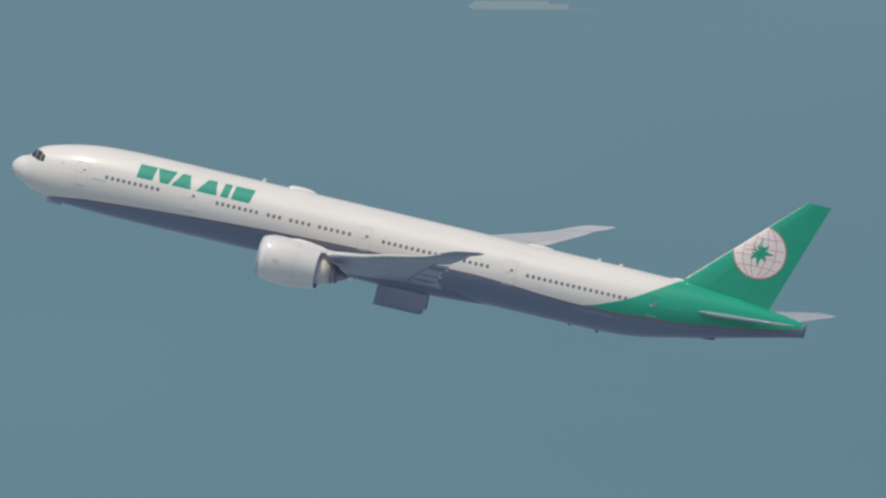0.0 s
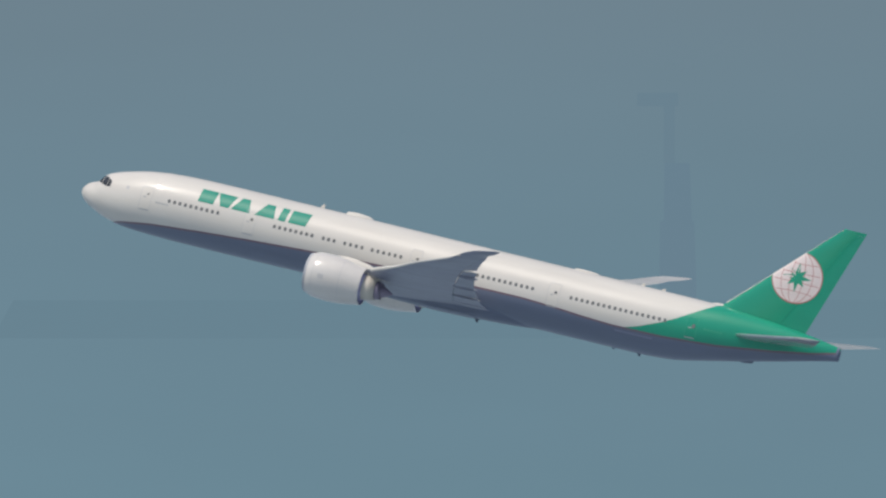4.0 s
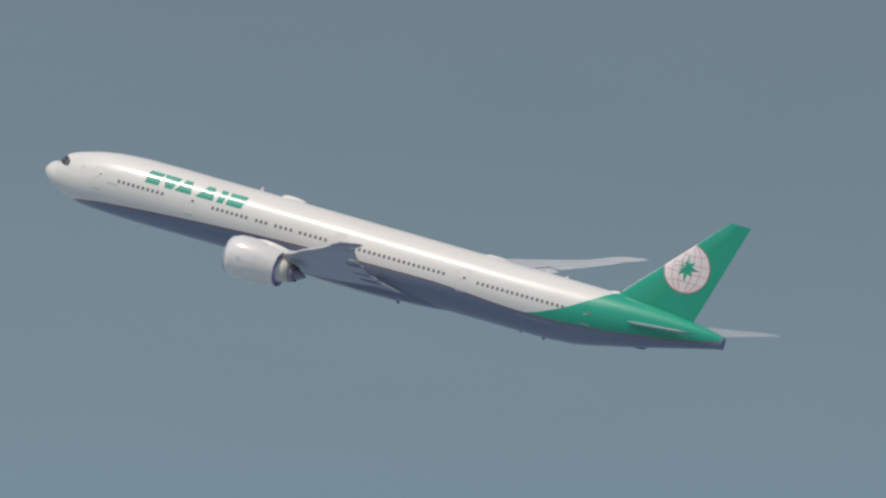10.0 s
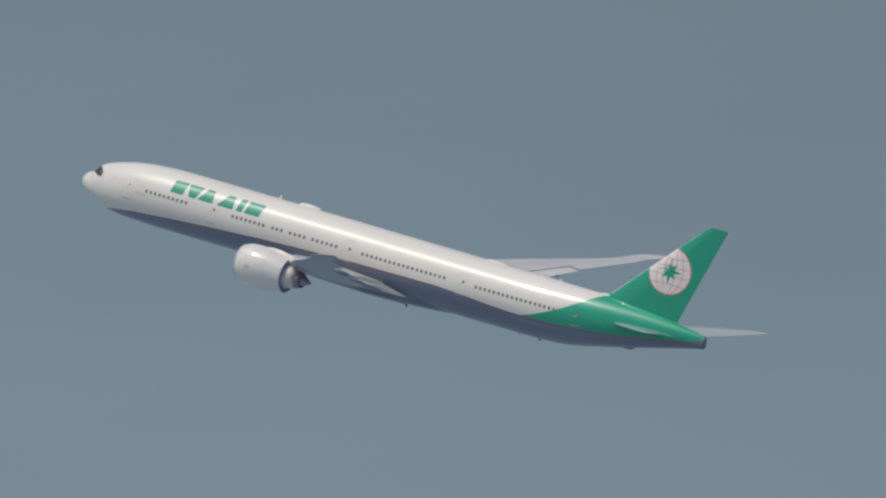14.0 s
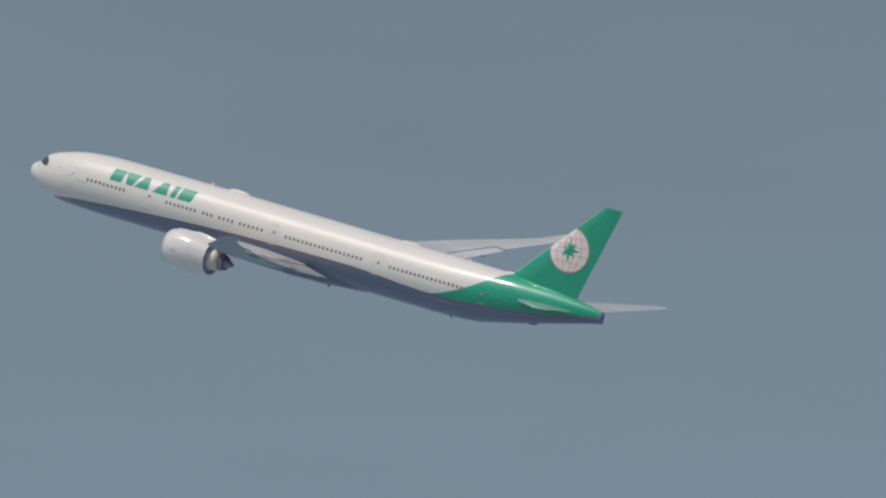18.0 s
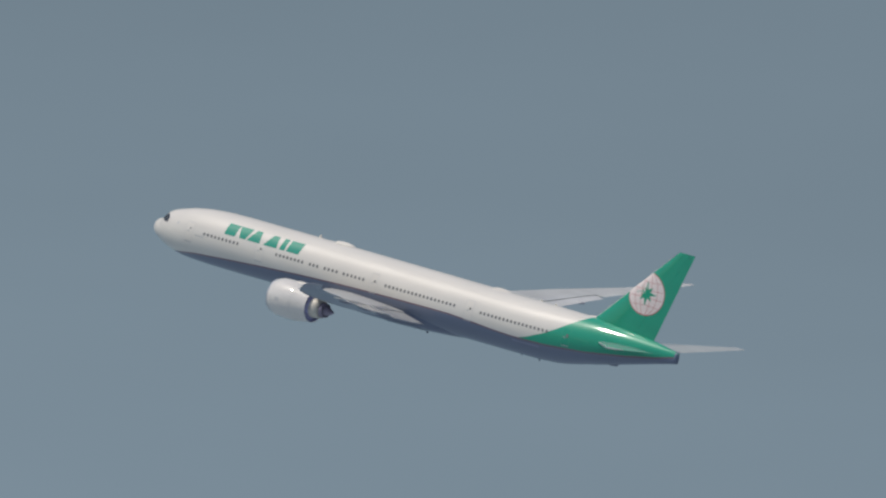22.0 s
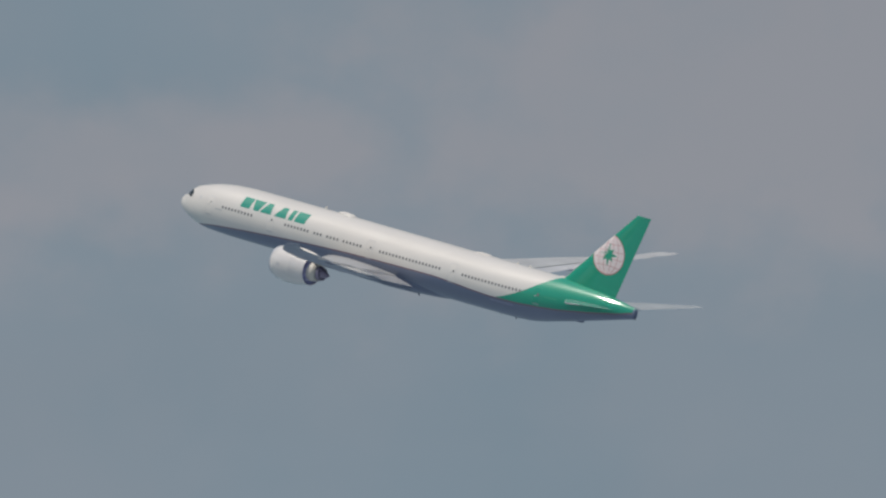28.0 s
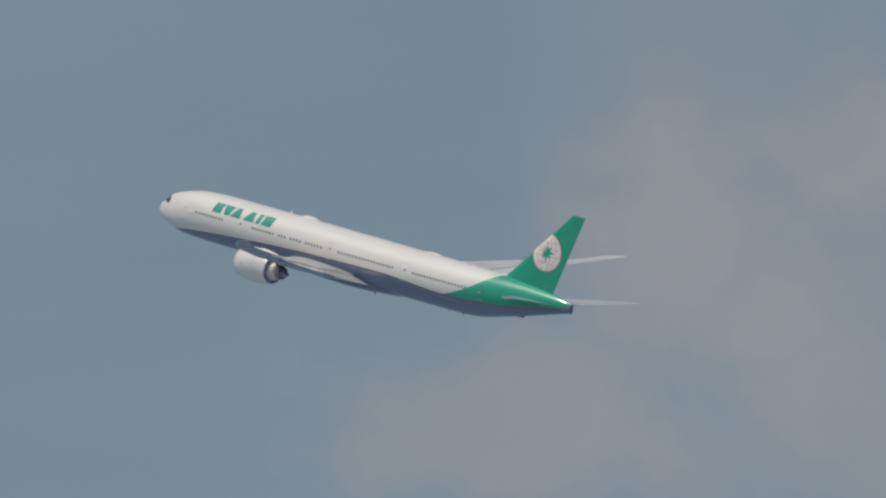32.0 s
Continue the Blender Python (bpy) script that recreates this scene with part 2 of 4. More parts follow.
def sky_backdrop():
    """Hazy sea, far shore, sky and soft clouds, standing in the sea nearly five kilometres off."""
    m, tree, shader = nodes_of("distance_haze")
    tree.nodes.remove(shader)
    xyz = tree.nodes.new("ShaderNodeSeparateXYZ")
    link(tree, tree.nodes.new("ShaderNodeTexCoord").outputs["Object"], xyz.inputs[0])
    deg = 180 / math.pi
    az = maths(tree, "MULTIPLY", maths(tree, "ARCTAN2", maths(tree, "MULTIPLY", xyz.outputs[0], -1.0), xyz.outputs[1]), deg)
    el = maths(tree, "MULTIPLY", maths(tree, "SUBTRACT", xyz.outputs[2], EYE_Z), deg / FAR)
    comb = tree.nodes.new("ShaderNodeCombineXYZ")
    link(tree, az, comb.inputs[0])
    link(tree, el, comb.inputs[1])

    def noise_at(scale, detail, stretch=1.0):
        mp = tree.nodes.new("ShaderNodeMapping")
        mp.inputs["Scale"].default_value = (stretch, 1, 1)
        link(tree, comb.outputs[0], mp.inputs["Vector"])
        nz = tree.nodes.new("ShaderNodeTexNoise")
        nz.inputs["Scale"].default_value, nz.inputs["Detail"].default_value = scale, detail
        link(tree, mp.outputs[0], nz.inputs["Vector"])
        return nz.outputs["Fac"]

    def ease(v, a, b):
        r = tree.nodes.new("ShaderNodeMapRange")
        r.interpolation_type = "SMOOTHSTEP"
        r.inputs["From Min"].default_value, r.inputs["From Max"].default_value = a, b
        link(tree, v, r.inputs["Value"])
        return r.outputs[0]

    # sea below, haze above, slowly greyer along the way
    col = mixed(tree, ease(el, -2.0, -0.8), (0.124, 0.228, 0.281), (0.144, 0.235, 0.292))
    col = mixed(tree, ease(el, -0.95, -0.1), col, (0.173, 0.239, 0.288))
    col = mixed(tree, ease(el, -0.1, 1.2), col, (0.181, 0.241, 0.292))
    col = mixed(tree, ease(el, 1.4, 3.0), col, (0.188, 0.253, 0.308))
    # brighter past 26 degrees to offset the lower exposure, lifted again near 39
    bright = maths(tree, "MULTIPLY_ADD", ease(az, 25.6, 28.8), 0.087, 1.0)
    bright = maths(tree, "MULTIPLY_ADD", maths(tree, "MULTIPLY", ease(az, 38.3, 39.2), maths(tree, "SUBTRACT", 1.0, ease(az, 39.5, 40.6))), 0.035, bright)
    # darker above and lighter below the camera's aim path, painted to fit its view
    aim_path = ((9.4, -1.50), (15, -0.89), (18, -0.61), (21.4, -0.24), (25.2, 0.22), (28.2, 0.57), (32, 0.99), (35.2, 1.40), (38.3, 1.75), (41.2, 2.04), (44.8, 2.42), (46.5, 2.55))
    top = ramp_of(tree, maths(tree, "DIVIDE", az, 64.0), [(a / 64, e / 8 + 0.5) for a, e in aim_path])
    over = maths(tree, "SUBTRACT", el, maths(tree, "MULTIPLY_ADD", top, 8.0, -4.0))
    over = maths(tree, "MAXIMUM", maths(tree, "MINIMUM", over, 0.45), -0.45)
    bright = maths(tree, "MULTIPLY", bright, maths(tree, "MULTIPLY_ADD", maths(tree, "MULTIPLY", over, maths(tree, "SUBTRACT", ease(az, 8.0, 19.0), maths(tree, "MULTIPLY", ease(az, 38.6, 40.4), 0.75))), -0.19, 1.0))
    # faint bands of swell and haze
    band = maths(tree, "MULTIPLY_ADD", noise_at(2.2, 4, 0.25), 0.16, 0.92)
    sc = tree.nodes.new("ShaderNodeVectorMath")
    sc.operation = "SCALE"
    link(tree, col, sc.inputs[0])
    link(tree, band, sc.inputs["Scale"])
    col = sc.outputs[0]
    # clouds: broad masses whose edges are broken by several scales of billows
    billow = maths(tree, "ADD", maths(tree, "MULTIPLY_ADD", noise_at(2.6, 9), 1.4, -0.70), maths(tree, "MULTIPLY_ADD", noise_at(8.0, 8, 0.8), 1.0, -0.50))
    total = None
    for ca, ce, ra, re, amount in CLOUDS:
        da = maths(tree, "DIVIDE", maths(tree, "SUBTRACT", az, ca), ra)
        de = maths(tree, "DIVIDE", maths(tree, "SUBTRACT", el, ce), re)
        r2 = maths(tree, "ADD", maths(tree, "MULTIPLY", da, da), maths(tree, "MULTIPLY", de, de))
        puff = maths(tree, "MULTIPLY", maths(tree, "SUBTRACT", 1.15, maths(tree, "SQRT", r2)), amount)
        total = puff if total is None else maths(tree, "MAXIMUM", total, puff)
    total = maths(tree, "ADD", maths(tree, "MAXIMUM", total, -1.0), billow)
    veil = maths(tree, "MULTIPLY", ease(noise_at(1.2, 6), 0.30, 0.62), maths(tree, "MULTIPLY", ease(az, 39.3, 43.0), maths(tree, "SUBTRACT", 1.0, ease(az, 46.0, 46.5))))
    dens = maths(tree, "ADD", maths(tree, "MULTIPLY", ease(total, -0.12, 0.82), 0.76), maths(tree, "MULTIPLY", veil, 0.36))
    dens = maths(tree, "MINIMUM", maths(tree, "MULTIPLY", dens, maths(tree, "MULTIPLY_ADD", noise_at(6.0, 9), 0.5, 0.75)), 1.0)
    col = mixed(tree, dens, col, (0.270, 0.284, 0.318))
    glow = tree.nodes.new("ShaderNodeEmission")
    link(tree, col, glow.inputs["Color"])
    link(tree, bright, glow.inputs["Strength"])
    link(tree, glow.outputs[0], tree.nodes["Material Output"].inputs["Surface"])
    n, top = 90, 1150.0
    vs, fs = [], []
    for i in range(n + 1):
        a = radians(-20 + 100 * i / n)
        for zz in (0.0, EYE_Z, top):
            vs.append((-math.sin(a) * FAR, math.cos(a) * FAR, zz))
    for i in range(n):
        for j in range(2):
            fs.append((i * 3 + j, i * 3 + 3 + j, i * 3 + 4 + j, i * 3 + 1 + j))
    me = mesh_of("backdrop", vs, fs)
    me.materials.append(m)
    return tagged(new("backdrop", me), "hazy grey-blue sky with soft clouds above a far teal sea", "sky", kind="structure")


def bearing(az, el, back=0.0):
    r = FAR - 6 - back
    return Vector((-math.sin(radians(az)) * r, math.cos(radians(az)) * r, EYE_Z + math.tan(radians(el)) * FAR))


def prism(az, el, outline, z0, z1, top=1.0):
    """A far solid over a plan outline of (right, away) points in degrees, standing at bearing az, el."""
    foot, k = bearing(az, el), math.tan(radians(1.0)) * FAR
    rt, bk = Vector((math.cos(radians(az)), math.sin(radians(az)), 0)), Vector((-math.sin(radians(az)), math.cos(radians(az)), 0))
    n = len(outline)
    vs = [foot + rt * x * k * c + bk * y * k * c + Vector((0, 0, z * k)) for z, c in ((z0, 1.0), (z1, top)) for x, y in outline]
    fs = [tuple(range(n)), tuple(range(n, 2 * n))] + [(j, (j + 1) % n, n + (j + 1) % n, n + j) for j in range(n)]
    return vs, fs


def oblong(x0, x1, w):
    return [(x0, -w), (x1, -w), (x1, w), (x0, w)]


def round_plan(k, w):
    """A hull's plan: pointed bow at -k, square stern at k."""
    return [(-k, 0.0), (-0.82 * k, -0.45 * w), (-0.5 * k, -0.85 * w), (0.2 * k, -w), (k, -0.9 * w), (k, 0.9 * w), (0.2 * k, w), (-0.5 * k, 0.85 * w), (-0.82 * k, 0.45 * w)]


def solid(name, az, el, outline, z0, z1, top, material, parent, label=""):
    return part(name, mesh_of(name, *prism(az, el, outline, z0, z1, top), False), material, parent, label)


def pale_yacht(m):
    az, el = 9.262, -1.110
    hull = tagged(new("motor_yacht", mesh_of("motor_yacht", *prism(az, el, round_plan(0.078, 0.014), 0.0, 0.008, 1.06), False)), "pale two-deck motor yacht dim in the sea haze", "boat")
    hull.data.materials.append(m["pale"])
    solid("foredeck", az, el, oblong(-0.076, 0.05, 0.010), 0.008, 0.013, 0.96, m["pale"], hull)
    solid("deckhouse", az, el, oblong(-0.044, 0.048, 0.010), 0.013, 0.020, 0.93, m["grey"], hull)
    solid("upper_deck", az, el, oblong(-0.050, 0.026, 0.010), 0.020, 0.026, 0.92, m["pale"], hull)
    solid("wheelhouse", az, el, oblong(-0.040, 0.002, 0.008), 0.026, 0.031, 0.85, m["pale"], hull)
    solid("mast", az, el, oblong(-0.034, -0.029, 0.003), 0.031, 0.038, 0.6, m["grey"], hull)
    solid("wake", az, el, [(0.06, -0.010), (0.125, -0.014), (0.130, 0.014), (0.06, 0.010)], -0.003, 0.001, 0.97, m["sea_foam"], hull, "thin pale wake")


def ferry(m):
    az, el = 13.69, -1.240
    hull = tagged(new("ferry", mesh_of("ferry", *prism(az, el, round_plan(0.13, 0.02), 0.0, 0.012, 1.04), False)), "blue-hulled ferry with a broad white deckhouse in haze", "ship")
    hull.data.materials.append(m["hull"])
    solid("deckhouse", az, el, oblong(-0.020, 0.072, 0.012), 0.012, 0.038, 0.94, m["house"], hull, "broad white deckhouse")
    solid("upper_deck", az, el, oblong(-0.008, 0.050, 0.010), 0.038, 0.050, 0.90, m["house"], hull)
    solid("wheelhouse", az, el, oblong(0.002, 0.030, 0.008), 0.050, 0.056, 0.85, m["house"], hull)
    solid("wake", az, el, [(0.10, -0.012), (0.15, -0.018), (0.155, 0.018), (0.10, 0.012)], -0.003, 0.001, 0.97, m["hull"], hull)


def coaster(m):
    az, el = 14.352, -1.210
    hull = tagged(new("cargo_ship", mesh_of("cargo_ship", *prism(az, el, round_plan(0.080, 0.016), 0.0, 0.011, 1.05), False)), "dark-hulled small cargo ship with two white deckhouses", "ship")
    hull.data.materials.append(m["hull"])
    solid("foredeck_house", az, el, oblong(-0.066, -0.022, 0.011), 0.011, 0.026, 0.88, m["white"], hull)
    solid("wheelhouse", az, el, oblong(-0.062, -0.040, 0.009), 0.026, 0.038, 0.80, m["white"], hull)
    solid("after_house", az, el, oblong(0.012, 0.062, 0.011), 0.011, 0.022, 0.85, m["house"], hull)
    solid("funnel", az, el, oblong(0.020, 0.036, 0.007), 0.022, 0.031, 0.80, m["house"], hull)


def bridge_tower(m):
    """A tall H-shaped pylon; separate colours give its legs a sunlit and a shaded side."""
    az, el = 14.49, -0.905
    deck = tagged(new("bridge_tower", mesh_of("bridge_tower", *prism(az, el, oblong(-0.20, 0.20, 0.02), 0.0, 0.030, 0.99), False)), "pale concrete bridge tower with two legs, faint in haze", "bridge tower")
    deck.data.materials.append(m["deck"])
    for x, w, tone in ((-0.122, 0.013, "dim"), (0.082, 0.026, "lit")):
        leg = solid("leg", az, el, oblong(x - w, x + w, 0.014), 0.030, 0.60, 1.0, m[tone], deck, "tall pale leg")
        solid("shaded_side", az, el, oblong(x + w, x + w + 0.016, 0.012), 0.030, 0.60, 1.0, m["shade"], leg)
    for z in (0.235, 0.50):
        solid("cross_beam", az, el, oblong(-0.093, 0.056, 0.010), z, z + 0.012, 1.0, m["beam"], deck)


def harbour_crane(m):
    az, el = 15.39, -0.905
    base = tagged(new("harbour_crane", mesh_of("harbour_crane", *prism(az, el, oblong(-0.020, 0.042, 0.02), 0.0, 0.130, 0.9), False)), "dark harbour crane with a jib, faint in haze", "crane")
    base.data.materials.append(m["shade"])
    solid("machine_house", az, el, oblong(-0.012, 0.034, 0.018), 0.130, 0.225, 0.9, m["shade"], base)
    solid("mast", az, el, oblong(-0.012, 0.006, 0.010), 0.225, 0.318, 1.0, m["dim"], base)
    solid("jib", az, el, [(-0.056, -0.006), (0.012, -0.010), (0.012, 0.010), (-0.056, 0.006)], 0.318, 0.340, 0.98, m["dim"], base)


def far_shore():
    m = {k: hazy(k + "_in_haze", c, t) for k, c, t in (
        ("pale", (0.205, 0.275, 0.305), (0.8, 0.8, 0.78)), ("grey", (0.16, 0.235, 0.271), (0.5, 0.5, 0.5)), ("sea_foam", (0.14, 0.234, 0.282), (0.4, 0.45, 0.5)),
        ("hull", (0.126, 0.218, 0.286), (0.06, 0.09, 0.16)), ("house", (0.146, 0.239, 0.285), (0.7, 0.7, 0.7)), ("white", (0.166, 0.255, 0.31), (0.8, 0.8, 0.8)),
        ("lit", (0.152, 0.210, 0.250), (0.5, 0.48, 0.45)), ("shade", (0.135, 0.215, 0.275), (0.2, 0.2, 0.22)), ("beam", (0.138, 0.217, 0.264), (0.3, 0.3, 0.3)),
        ("deck", (0.145, 0.209, 0.252), (0.4, 0.4, 0.4)), ("dim", (0.138, 0.217, 0.272), (0.2, 0.2, 0.22)), ("land", (0.136, 0.225, 0.282), (0.12, 0.14, 0.12)))}
    for make in (pale_yacht, ferry, coaster, bridge_tower, harbour_crane):
        make(m)
    for az, el, wide, high in ((15.35, -0.966, 2.3, 0.062), (13.95, -0.870, 0.60, 0.020), (11.95, -0.760, 0.45, 0.010)):
        k = wide / 2
        plan = [(-k, 0.0), (-0.7 * k, -0.02), (0.3 * k, -0.015), (k, 0.0), (k, 0.02), (-k, 0.02)]
        land = new("shoreline", mesh_of("shoreline", *prism(az, el, plan, 0.0, high, 0.97), False))
        land.data.materials.append(m["land"])
        tagged(land, "low dim strip of land across the hazy water", "shore", kind="structure")


sea()
sky_backdrop()
far_shore()


# ---- the airliner: x aft from the nose, y to starboard, z up from the cabin's axis ----
def curve(points):
    """A smooth curve through (x, value) points."""
    xs, ys = np.array([p[0] for p in points], float), np.array([p[1] for p in points], float)
    d = np.diff(ys) / np.diff(xs)
    m = np.r_[d[0], [0 if a * b <= 0 else 2 * a * b / (a + b) for a, b in zip(d, d[1:])], d[-1]]

    def at(x):
        i = int(np.clip(np.searchsorted(xs, x) - 1, 0, len(d) - 1))
        h = xs[i + 1] - xs[i]
        t = min(max((x - xs[i]) / h, 0), 1)
        return float((2 * t**3 - 3 * t**2 + 1) * ys[i] + (t**3 - 2 * t**2 + t) * h * m[i] + (3 * t**2 - 2 * t**3) * ys[i + 1] + (t**3 - t**2) * h * m[i + 1])
    return at


top_z = curve([(-0.15, -0.50), (-0.10, -0.28), (0.05, -0.02), (0.30, 0.24), (0.65, 0.46), (1.0, 0.58), (1.28, 0.70), (1.55, 1.04), (1.85, 1.38), (2.4, 1.72), (3.9, 2.20), (5.9, 2.65),
               (8, 2.92), (11, 3.06), (14, 3.08), (40, 3.03), (55, 2.98), (61, 2.92), (66, 2.60), (69.5, 2.18), (72, 1.80), (73.0, 1.61)])
low_z = curve([(-0.15, -0.60), (-0.10, -0.80), (0.05, -1.03), (0.35, -1.36), (1.05, -1.78), (2.3, -2.34), (3.9, -2.74), (5.5, -2.92), (9.7, -3.06), (14, -3.09),
               (50, -3.10), (54, -3.10), (57, -2.98), (61.9, -2.10), (66.9, -0.98), (72.0, 0.22), (73.0, 0.42)])
half_w = curve([(-0.15, 0.02), (-0.10, 0.25), (0.05, 0.50), (0.40, 0.86), (1.1, 1.26), (2.0, 1.70), (3.0, 2.06), (4.0, 2.34), (6, 2.75), (8, 2.98), (10, 3.06), (13, 3.09),
                (50, 3.09), (54, 3.02), (58, 2.76), (62, 2.30), (66, 1.66), (69, 1.11), (71.5, 0.60), (73.0, 0.25)])


def skin_y(x, z, proud=0.0):
    a, b = top_z(x), low_z(x)
    c, h = (a + b) / 2, (a - b) / 2
    return half_w(x) * math.sqrt(max(0.0, 1 - ((z - c) / h) ** 2)) + proud


def tube(name, xs, ring=72, before=(), after=()):
    """A stretch of the body; the rings before and after only lend it their smooth normals."""
    xs = [*before, *xs, *after]
    vs, fs = [], []
    for x in xs:
        a, b, w = top_z(x), low_z(x), half_w(x)
        for k in range(ring):
            t = 2 * math.pi * k / ring
            vs.append((x, w * math.cos(t), (a + b) / 2 + (a - b) / 2 * math.sin(t)))
    for i in range(len(xs) - 1):
        for k in range(ring):
            n = (k + 1) % ring
            fs.append((i * ring + k, i * ring + n, (i + 1) * ring + n, (i + 1) * ring + k))
    whole = bpy.data.meshes.new(name)
    whole.from_pydata(vs, [], [tuple(reversed(f)) for f in fs])
    normals = [tuple(v.normal) for v in whole.vertices]
    a, b = len(before) * ring, len(vs) - len(after) * ring
    me = bpy.data.meshes.new(name)
    me.from_pydata(vs[a:b], [], [tuple(reversed([i - a for i in f])) for f in fs if min(f) >= a and max(f) < b])
    me.polygons.foreach_set("use_smooth", [True] * len(me.polygons))
    me.normals_split_custom_set_from_vertices(normals[a:b])
    bpy.data.meshes.remove(whole)
    return me


def foil(u0, u1, n=12):
    """Upper surface from u1 forward to u0, then the lower one back: (u, side)."""
    us = [u0 + (u1 - u0) * (1 - math.cos(math.pi * i / n)) / 2 for i in range(n + 1)]
    return [(u, 1) for u in reversed(us)] + [(u, -1) for u in us]


def half_t(u, tc):
    u = min(max(u, 0.0), 1.0)
    return 5 * tc * (0.2969 * math.sqrt(u) - 0.126 * u - 0.3516 * u * u + 0.2843 * u**3 - 0.1015 * u**4) + 0.0015 * (1 - u)


def loft(rings):
    n = len(rings[0])
    vs = [v for r in rings for v in r]
    fs = [(i * n + k, i * n + (k + 1) % n, (i + 1) * n + (k + 1) % n, (i + 1) * n + k) for i in range(len(rings) - 1) for k in range(n)]
    fs += [tuple(range(n)), tuple((len(rings) - 1) * n + k for k in range(n))]
    return vs, fs


def block(p, q, bevel=0.0):
    """A box between two corners."""
    bm = bmesh.new()
    bmesh.ops.create_cube(bm, size=1)
    for v in bm.verts:
        v.co = Vector([(p[i] + q[i]) / 2 + v.co[i] * abs(q[i] - p[i]) for i in range(3)])
    if bevel:
        bmesh.ops.bevel(bm, geom=bm.edges[:], offset=bevel, segments=2, affect="EDGES", profile=0.5)
    me = bpy.data.meshes.new("block")
    bm.to_mesh(me)
    bm.free()
    return me


def blob(x0, x1, y, z, w, h, name, n=16, ring=16, low=-0.3, power=0.5, rise=0.0):
    """A streamlined pod from x0 to x1 about y, z, its tail higher by rise."""
    rings = []
    for i in range(n + 1):
        u = i / n
        k = max(0.02, (math.sin(math.pi * u ** 0.75)) ** power)
        rings.append([(x0 + (x1 - x0) * u, y + w * k * math.cos(2 * math.pi * j / ring), z + rise * u + h * k * max(low, math.sin(2 * math.pi * j / ring))) for j in range(ring)])
    return mesh_of(name, *loft(rings))


def side_patch(rows, s, name, proud=0.012):
    """A thin painted patch on the skin: rows of (z, x0, x1) from bottom to top, filled between."""
    vs, fs, cols = [], [], 5
    for z, a, b in rows:
        for c in range(cols):
            x = a + (b - a) * c / (cols - 1)
            vs.append((x, s * skin_y(x, z, proud), z))
    for r in range(len(rows) - 1):
        for c in range(cols - 1):
            k = r * cols + c
            fs.append((k, k + 1, k + cols + 1, k + cols))
    return mesh_of(name, vs, fs)


def quad_rows(z0, z1, bl, br, tl, tr, n=8):
    return [(z0 + (z1 - z0) * i / n, bl + (tl - bl) * i / n, br + (tr - br) * i / n) for i in range(n + 1)]


airliner = new("airliner")
tagged(airliner, "white twin-engine airliner with green tail climbing in clear haze", "airplane")


def fairing_size(x):
    """Half width, rise and depth of the belly fairing at x."""
    u = min(max((x - 23.2) / 21.6, 0.0), 1.0)
    k = max(0.02, math.sin(math.pi * u) ** 0.6) if 0 < u < 1 else 0.02
    return 0.8 + 1.95 * k, 0.2 + 1.6 * k, 1.12 + 0.52 * k


def fairing_z(x, y):
    w, _, down = fairing_size(x)
    c = min(abs(y) / w, 1.0) ** (1 / 0.85)
    return -1.90 - down * math.sqrt(max(0.0, 1 - c * c)) ** 0.75


def fuselage():
    nose = [-0.15 + 1.35 * (i / 16) ** 1.8 for i in range(17)]
    body = [1.2 + 10.8 * i / 44 for i in range(45)] + [12 + 1.5 * i for i in range(1, 27)] + [51 + 0.5 * i for i in range(1, 41)]
    tail = [71 + 0.25 * i for i in range(8)] + [73.0]
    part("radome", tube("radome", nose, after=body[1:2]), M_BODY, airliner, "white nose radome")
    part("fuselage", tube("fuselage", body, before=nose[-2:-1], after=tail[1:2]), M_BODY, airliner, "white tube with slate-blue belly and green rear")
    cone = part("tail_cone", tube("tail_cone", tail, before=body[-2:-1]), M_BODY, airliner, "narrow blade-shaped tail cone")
    part("exhaust_outlet", blob(72.6, 73.06, 0, 1.05, 0.34, 0.62, "exhaust_outlet", low=-1, power=0.25), M_BELLY, cone)
    # wing-to-body fairing
    rings = []
    for i in range(33):
        x = 23.2 + 21.6 * i / 32
        w, up, down = fairing_size(x)
        rings.append([(x, w * math.copysign(abs(math.cos(t)) ** 0.85, math.cos(t)), -1.90 + (up * math.sin(t) if t < math.pi else -down * abs(math.sin(t)) ** 0.75))
                      for t in [2 * math.pi * j / 48 for j in range(48)]])
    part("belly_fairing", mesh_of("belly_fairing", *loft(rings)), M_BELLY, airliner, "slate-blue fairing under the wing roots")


def cockpit():
    frame_z = [((1.36, 0.74), (1.74, 1.26), (2.10, 1.36), (1.92, 0.60)), ((1.95, 0.58), (2.14, 1.34), (2.56, 1.24), (2.50, 0.46)), ((2.54, 0.46), (2.60, 1.20), (2.92, 1.00), (2.90, 0.50))]
    for s in (-1, 1):
        for bl, tl, tr, br in frame_z:
            vs = []
            n = 5
            for j in range(n + 1):
                for i in range(n + 1):
                    a, b = i / n, j / n
                    x = (bl[0] * (1 - a) + br[0] * a) * (1 - b) + (tl[0] * (1 - a) + tr[0] * a) * b
                    z = (bl[1] * (1 - a) + br[1] * a) * (1 - b) + (tl[1] * (1 - a) + tr[1] * a) * b
                    z = min(z, top_z(x) - 0.015)
                    vs.append((x, s * skin_y(x, z, 0.015), z))
            fs = [(j * (n + 1) + i, j * (n + 1) + i + 1, (j + 1) * (n + 1) + i + 1, (j + 1) * (n + 1) + i) for j in range(n) for i in range(n)]
            part("cockpit_window", mesh_of("cockpit_window", vs, fs), M_GLASS, airliner, "dark glass cockpit pane")


